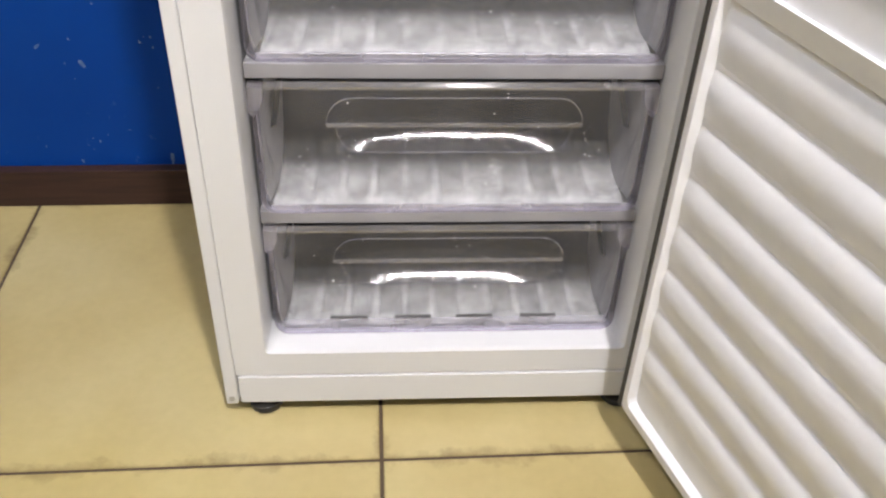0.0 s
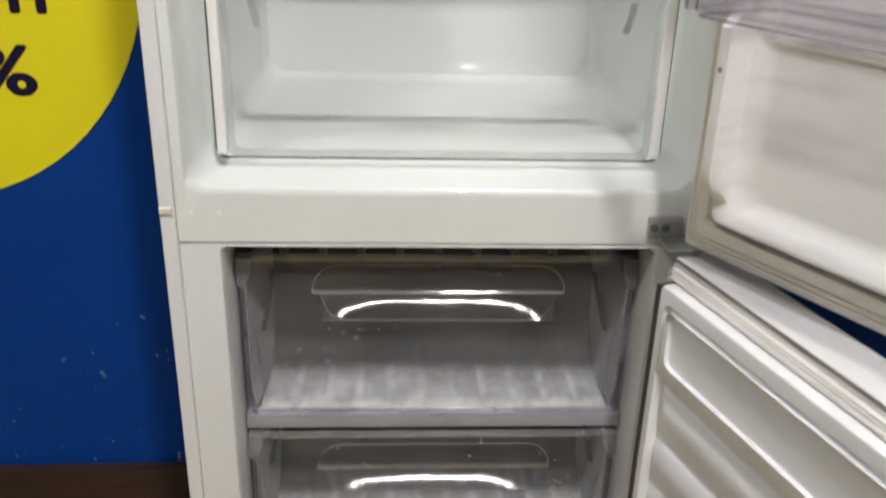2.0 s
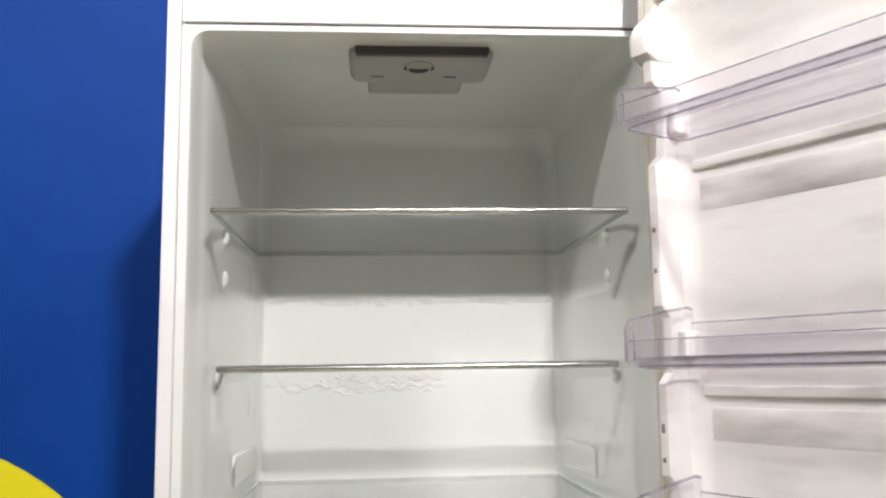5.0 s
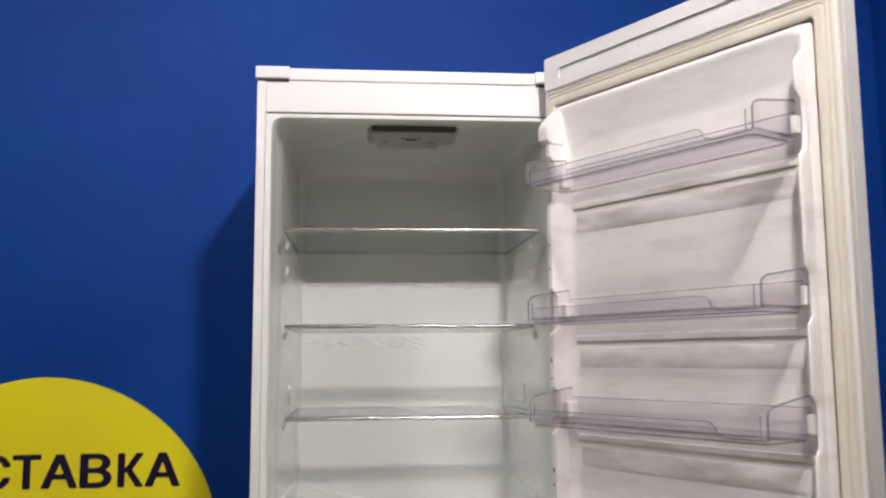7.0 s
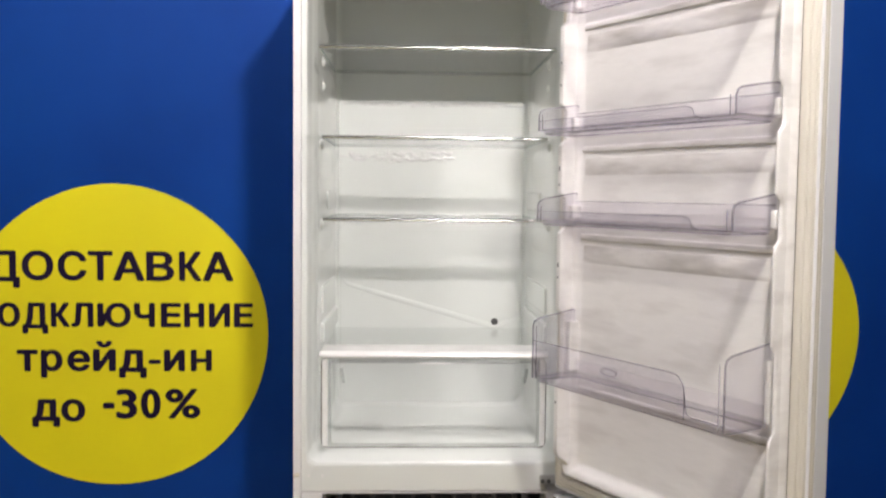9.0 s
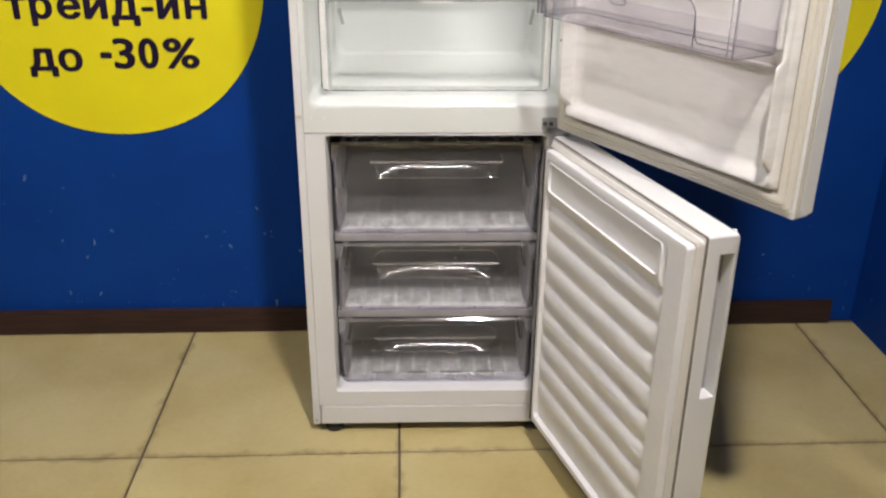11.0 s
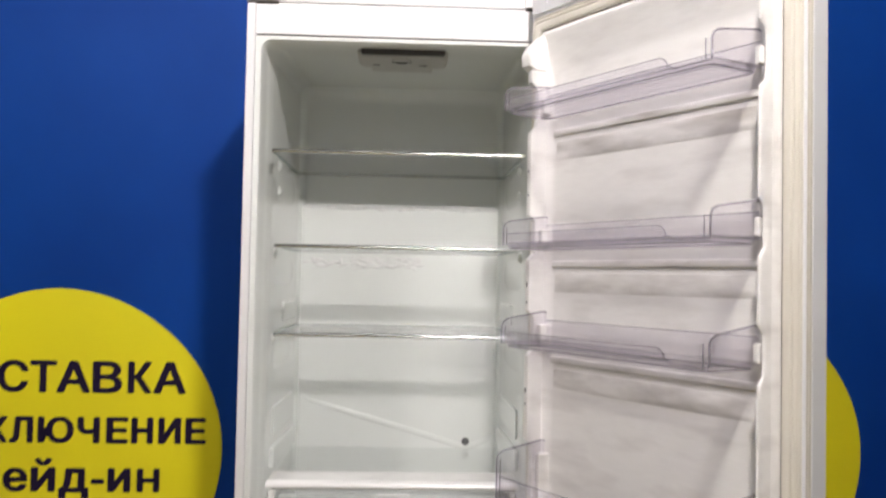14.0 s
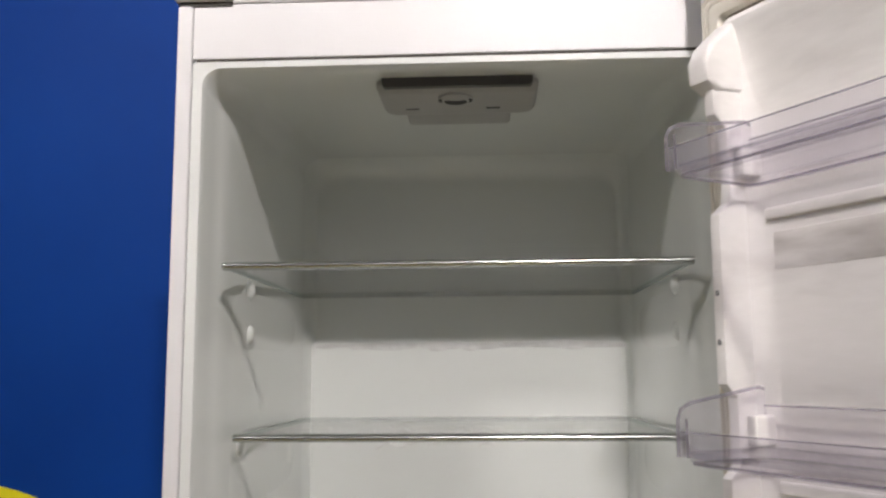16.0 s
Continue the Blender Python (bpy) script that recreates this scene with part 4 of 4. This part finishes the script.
def door_bin(m, w0, w1, depth, mark):
    """A clear shelf on the door: tray, high ends, low front with a raised rounded stretch."""
    top = tagged(new("door_bin"), "clear tall plastic bottle shelf on the open door" if mark else "clear plastic shelf on the open refrigerator door", "door shelf", "door shelves")
    top.matrix_basis = m
    u0, u1, vb, vf, t = 0.064, 0.530, -0.012, -0.012 - depth, 0.0028
    h = w1 - w0
    wf, wl = w0 + h * (0.66 if mark else 0.55), w0 + h * 0.14
    r = 0.028 if mark else 0.018
    bm = bmesh.new()
    loft(bm, [loop_z(w0 + 0.012, u0, u1, vf + 0.002, vb, 0.012), loop_z(w0 + 0.004, u0 + 0.003, u1 - 0.003, vf + 0.005, vb - 0.002, 0.012), loop_z(w0, u0 + 0.010, u1 - 0.010, vf + 0.012, vb - 0.006, 0.012),
              loop_z(w0 + t, u0 + 0.011, u1 - 0.011, vf + 0.013, vb - 0.007, 0.012), loop_z(w0 + 0.006, u0 + 0.006, u1 - 0.006, vf + 0.008, vb - 0.004, 0.011), loop_z(w0 + 0.012, u0 + t, u1 - t, vf + 0.002 + t, vb - t, 0.010)], False, True)
    part("tray", bm, BINTRAY, top)
    curve = [(0.449 - r + r * math.sin(a), wf - r * (1 - math.cos(a))) for a in (radians(15 * i) for i in range(7))]
    low = [(0.453, wl + 0.006), (0.460, wl), (u1 - 0.004, wl), (u1 - 0.004, w0 + 0.008)]
    outline = [(u0 + 0.004, w0 + 0.008), (u0 + 0.004, wf)] + curve + low
    part("front_panel", plate(bmesh.new(), outline, vf, t), BIN, top)
    bm = bmesh.new()
    thin = 0.0012 if mark else 0.0008
    tube(bm, [(a, vf + 0.001, b) for a, b in outline[1:-1]], thin, 6)
    tube(bm, [(0.449, vf + 0.001, wf - r), (0.449, vf + 0.001, w0 + 0.010)], thin, 6)
    part("front_rim", bm, BINEDGE, top)
    wb = w0 + 0.3 * h if mark else w1 - 0.004
    part("back_rail", boxed(u0 + 0.002, u1 - 0.002, vb - t, vb, w0 + 0.010, wb, 0.001, 1), BIN, top)
    if not mark:
        bm = bmesh.new()
        tube(bm, [(u0 + 0.002, vb - 0.001, wb), (u1 - 0.002, vb - 0.001, wb)], 0.0011, 6)
        part("back_rim", bm, BINEDGE, top)
    for ue, sg in ((u0, 1), (u1, -1)):
        bm = bmesh.new()
        pts = [(vb, w0 + 0.008), (vb, w1 + 0.010), (vb - 0.006, w1 + 0.012), (vf + 0.014, w1), (vf + 0.004, w1 - 0.005), (vf, w1 - 0.013), (vf, w0 + 0.008)]
        loft(bm, [[(ue, a, b) for a, b in pts], [(ue + sg * t, a, b) for a, b in pts]], True, True)
        end = part("end_panel", bm, BIN, top)
        bm = bmesh.new()
        tube(bm, [(ue + sg * 0.0014, a, b) for a, b in pts[1:]], 0.0017, 6)
        tube(bm, [(ue + sg * 0.012, vf, w0 + 0.008), (ue + sg * 0.012, vf, w1 - 0.012)], 0.0011, 6)
        part("end_rim", bm, BINEDGE, end)
    bm = bmesh.new()
    tube(bm, [(a, b, w0 + 0.003) for a, b in rr(u0 + 0.006, u1 - 0.006, vf + 0.006, vb - 0.004, 0.010, 4)], 0.0013, 6, 0, True)
    part("base_rim", bm, BINEDGE, top)
    if mark:
        bm = bmesh.new()
        tube(bm, [(0.279 + 0.020 * math.cos(a), vf - 0.001, w0 + 0.056 + 0.006 * math.sin(a)) for a in (2 * math.pi * i / 16 for i in range(16))], 0.0012, 6, 0, True)
        part("emblem", bm, BINEDGE, top)
    return top


def gasket(parent, u0, u1, w0, w1, k, mat):
    """A rubber seal, k times 27 mm wide: two rolled ridges outside, a broad flat band inside, and the dark joint within it."""
    prof = ((0.0, 0.002), (0.0002, -0.003), (0.0015, -0.0055), (0.0035, -0.0055), (0.0050, -0.0030), (0.0065, -0.0060), (0.0085, -0.0072), (0.0105, -0.0068), (0.0118, -0.0046), (0.0135, -0.0085), (0.019, -0.0100), (0.025, -0.0085), (0.027, -0.001))
    bm = bmesh.new()
    loft(bm, [loop_y(v, u0 + k * d, u1 - k * d, w0 + k * d, w1 - k * d, 0.008) for d, v in prof])
    part("gasket", bm, mat, parent, "rubber door seal")
    d = 0.0265 * k
    bm = bmesh.new()
    ring(bm, -0.0015, 0.001, (u0 + d, u1 - d, w0 + d, w1 - d), (u0 + d + 0.005, u1 - d - 0.005, w0 + d + 0.005, w1 - d - 0.005), 0.008, 0.008)
    part("seal_joint", bm, SEALGAP, parent)


def door_slab(name, width, w0, w1, thick, m, label, grip=None):
    """A door leaf: a white skin round a slightly recessed inner rim, with one soft step along its edges, and a deep grip pocket in the free edge."""
    bm = bmesh.new()
    rows = ((0.0, 0.0, 0.004), (0.0042, 0.0, 0.004), (0.0050, 0.0016, 0.004), (0.0058, 0.0, 0.004), (0.0112, 0.0, 0.004), (0.0118, 0.0030, 0.004), (0.0132, 0.0030, 0.004), (0.0138, 0.0004, 0.004), (0.0150, 0.0, 0.004),
            (thick * 0.62, 0.0, 0.004), (thick * 0.65, 0.0012, 0.004), (thick * 0.88, 0.0012, 0.006), (thick * 0.95, 0.0042, 0.008), (thick, 0.012, 0.010))
    mats = [2, 2, 2, 2, 2, 1, 0, 0] + [0] * 5
    if grip:
        rows = ((0.0, 0.0035, 0.004), (0.0030, 0.0035, 0.004), (0.0040, 0.0010, 0.004), (0.0050, 0.0, 0.004), (thick * 0.38, 0.0, 0.004), (thick * 0.86, 0.0, 0.006), (thick * 0.95, 0.0042, 0.008), (thick, 0.012, 0.010))
        mats = [1, 1] + [0] * 5
    loft(bm, [loop_y(v, d, width - d, w0 + d, w1 - d, r) for v, d, r in rows], True, True, mats=mats)
    for f in bm.faces:
        if len(f.verts) > 4:
            f.material_index = 0
    if grip:
        for w in grip:
            bmesh.ops.bisect_plane(bm, geom=bm.verts[:] + bm.edges[:] + bm.faces[:], plane_co=(0, 0, w), plane_no=(0, 0, 1))
        mouth = [f for f in bm.faces if all(v.co.x > width - 1e-4 and grip[0] - 1e-4 < v.co.z < grip[1] + 1e-4 and thick * 0.37 < v.co.y < thick * 0.87 for v in f.verts)]
        for push, shrink in ((0.0, 0.0022), (-0.0015, 0.0008), (-0.022, 0.003)):
            made = bmesh.ops.extrude_face_region(bm, geom=mouth)["geom"]
            bmesh.ops.delete(bm, geom=mouth, context="FACES_ONLY")
            mouth = [f for f in made if isinstance(f, bmesh.types.BMFace)]
            c = mouth[0].calc_center_median()
            for v in {v for f in mouth for v in f.verts}:
                v.co.x += push
                v.co.y -= shrink if v.co.y > c.y else -shrink
                v.co.z -= shrink if v.co.z > c.z else -shrink
        # pocket floor gets the grey that paints its shade
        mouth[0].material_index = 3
    return part(name, bm, [ENAMEL, SEALGAP, GASKET, POCKETSHADE], fridge, label, m)


F_OPEN, Z_OPEN = 60.3, 73.3
FDOOR = pose(0.249, -0.050, 0, 0, 0, -F_OPEN)
fdoor = door_slab("fridge_door", 0.594, 0.792, 2.020, 0.050, FDOOR, "white upper door standing wide open")
gasket(fdoor, 0.004, 0.588, 0.798, 1.950, 1.0, GASKET)
# pressed channel above the seal
bm = bmesh.new()
ring(bm, -0.005, 0.001, (0.002, 0.592, 1.957, 2.019), (0.040, 0.566, 1.972, 1.994), 0.004, 0.008)
part("top_cap", bm, ENAMEL, fdoor)
part("channel", boxed(0.041, 0.565, -0.0012, 0.002, 1.973, 1.993), ENAMEL, fdoor)
bm = bmesh.new()
loft(bm, [loop_y(-0.001, 0.036, 0.556, 0.829, 1.918, 0.008), loop_y(-0.012, 0.038, 0.554, 0.831, 1.915, 0.010), loop_y(-0.018, 0.043, 0.549, 0.836, 1.908, 0.012),
          loop_y(-0.018, 0.050, 0.542, 0.840, 1.900, 0.012), loop_y(-0.012, 0.058, 0.536, 0.850, 1.886, 0.014), loop_y(-0.0045, 0.066, 0.528, 0.858, 1.846, 0.016), loop_y(-0.0025, 0.078, 0.516, 0.868, 1.830, 0.016)], False, True)
part("inner_lining", bm, DOORLINER, fdoor, "stained white moulded inner door lining")
BINS = ((1.747, 1.797, 0.098, False), (1.510, 1.561, 0.098, False), (1.339, 1.390, 0.098, False), (1.037, 1.160, 0.104, True))
# bumpy rib on the hinge side, slim rib on the free side
for ua, ub, out in ((0.038, 0.057, 0.042), (0.5395, 0.5515, 0.036)):
    bm = bmesh.new()
    n = 90
    rows = []
    for k in range(n + 1):
        w = 0.850 + (1.886 - 0.850) * k / n
        o = out * (0.82 + 0.18 * max(min(1, abs(w - (a + b) / 2) / 0.05) for a, b, c, d in BINS[:1]))
        for a, b, c, d in BINS:
            if a - 0.012 < w < b + 0.012:
                o *= 0.72
        o *= min(1.0, (k + 0.6) / 3, (n - k + 0.6) / 3)
        mid = (ua + ub) / 2
        rows.append([(ua, -0.010, w), (ua + 0.001, -0.010 - 0.75 * (o - 0.01), w), (ua + 0.004, -o, w), (mid, -o - 0.001, w), (ub - 0.004, -o, w), (ub - 0.001, -0.010 - 0.75 * (o - 0.01), w), (ub, -0.010, w)])
    loft(bm, rows, True, True)
    part("side_rib", bm, DOORLINER, fdoor)
# small dark blocks stand for shaded notches in the hinge rib
for w in (1.655, 1.612, 1.452, 1.418, 1.262, 1.235, 0.985):
    part("notch", boxed(0.0455, 0.0495, -0.0440, -0.040, w - (0.007 if w in (1.452, 1.262) else 0.0025), w + 0.0025, 0.001), NOTCHSHADE, fdoor)
bm = bmesh.new()
out = [(-0.006, 1.838), (-0.040, 1.838), (-0.052, 1.846), (-0.054, 1.866), (-0.046, 1.882), (-0.020, 1.906), (-0.006, 1.912)]
loft(bm, [[(u, a + d * 0.5, 1.872 + (b - 1.872) * (1 - d * 12)) for a, b in out] for u, d in ((0.031, 0.010), (0.0335, 0.003), (0.038, 0.0), (0.052, 0.0), (0.0565, 0.003), (0.059, 0.010))], True, True)
part("tip", bm, DOORLINER, fdoor, "chamfered block at the end of the lining")
for w0, w1, dp, mk in BINS:
    door_bin(FDOOR, w0, w1, dp, mk)
    for ua, ub in ((0.0565, 0.069), (0.5285, 0.5390)):
        part("bin_bracket", boxed(ua, ub, -0.026, 0.006, w0 + 0.012, w1 - 0.012, 0.003), DOORLINER, fdoor)
    bm = bmesh.new()
    box(bm, 0.070, 0.524, -0.0062, 0.006, w0 - 0.029, w0 - 0.017, 0.003, 3)
    part("lining_ledge", bm, DIRTYLINER, fdoor, "ledge soiled with grey dirt")
    if not mk:
        part("lining_ledge", bulge(bmesh.new(), 0.072, 0.520, w0 - 0.074, w0 - 0.038, 0.0016, lambda a, b, h: (a, -0.0025 - h, b)), DIRTYLINER, fdoor)

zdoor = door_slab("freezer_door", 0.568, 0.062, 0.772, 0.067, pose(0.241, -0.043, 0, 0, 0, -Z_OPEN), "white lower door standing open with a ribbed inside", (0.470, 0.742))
gasket(zdoor, 0.003, 0.563, 0.067, 0.764, 0.42, GASKETWHITE)
part("hinge_gap", boxed(0.0130, 0.0186, -0.0238, -0.002, 0.082, 0.7500), DARKGAP, zdoor, "dark edge along the hinge side")
PITCH, RIB0 = 0.0620, 0.1410
bm = bmesh.new()
loft(bm, [loop_y(-0.001, 0.0165, 0.5510, 0.0800, 0.7525, 0.008), loop_y(-0.018, 0.0168, 0.5507, 0.0803, 0.7522, 0.008), loop_y(-0.0215, 0.0180, 0.5495, 0.0815, 0.7510, 0.008),
          loop_y(-0.0225, 0.0210, 0.5465, 0.0845, 0.7480, 0.008), loop_y(-0.0225, 0.0290, 0.5000, 0.0960, 0.7360, 0.012), loop_y(-0.0190, 0.0310, 0.4940, 0.0985, 0.7330, 0.012), loop_y(-0.012, 0.033, 0.490, 0.101, 0.730, 0.012)], False, True)
part("inner_lining", bm, FREEZERDOOR, zdoor, "white moulded lining with wavy horizontal ribs")
bm = bmesh.new()
ring(bm, -0.0242, -0.010, (0.031, 0.489, 0.638, 0.735), (0.043, 0.476, 0.668, 0.728), 0.014, 0.010)
bmesh.ops.bevel(bm, geom=[e for e in bm.edges if abs(e.verts[0].co.y - e.verts[1].co.y) < 1e-6], offset=0.005, segments=3, affect="EDGES")
for v in bm.verts:
    if v.co.z < 0.660 and v.co.y < -0.012:
        v.co.y += 0.0105 * min(1.0, (0.660 - v.co.z) / 0.021)
part("raised_border", bm, FREEZERDOOR, zdoor)
part("flat_panel", boxed(0.040, 0.479, -0.0185, -0.010, 0.665, 0.731, 0.001), FREEZERDOOR, zdoor)
nu, nw = 20, 10
U0, U1 = 0.027, 0.491
for k in range(8):
    bm = bmesh.new()
    wa = RIB0 + PITCH * k
    grid = []
    for j in range(nw + 1):
        q = j / nw
        row = []
        for i in range(nu + 1):
            e = i / nu
            u = U0 + (U1 - U0) * (0.5 - 0.5 * math.cos(math.pi * e))
            end = math.sin(min(1.0, min(u - U0, U1 - u) / 0.026) * math.pi / 2)
            row.append(bm.verts.new((u, -0.011 - 0.0077 * math.sin(math.pi * q ** 1.2) ** 0.85 * (0.1 + 0.9 * end), wa + PITCH * q)))
        grid.append(row)
    for j in range(nw):
        for i in range(nu):
            bm.faces.new((grid[j][i], grid[j][i + 1], grid[j + 1][i + 1], grid[j + 1][i]))
    part("rib", bm, FREEZERDOOR, zdoor)
# small upstand at the outer top corner
part("corner_stub", boxed(0.553, 0.560, 0.054, 0.060, 0.768, 0.7755, 0.002), ENAMEL, zdoor)

# ---- floor tiles ----
tile_bm = boxed(-0.3024, 0.3024, -0.3024, 0.3024, -0.008, 0.0, 0.0015, 1)
tile_me = None
for i in range(-5, 5):
    for j in range(-6, 1):
        x, y = -0.098 + 0.61 * (i + 0.5), -0.091 + 0.61 * (j + 0.5)
        if x + 0.30 < X0 or x - 0.30 > X1 or y + 0.3 < Y0:
            continue
        if tile_me is None:
            t = part("tile", tile_bm, TILE, floor)
            tile_me = t.data
        else:
            t = new("tile", tile_me)
            t.parent = floor
        t.location = (x, y, 0)
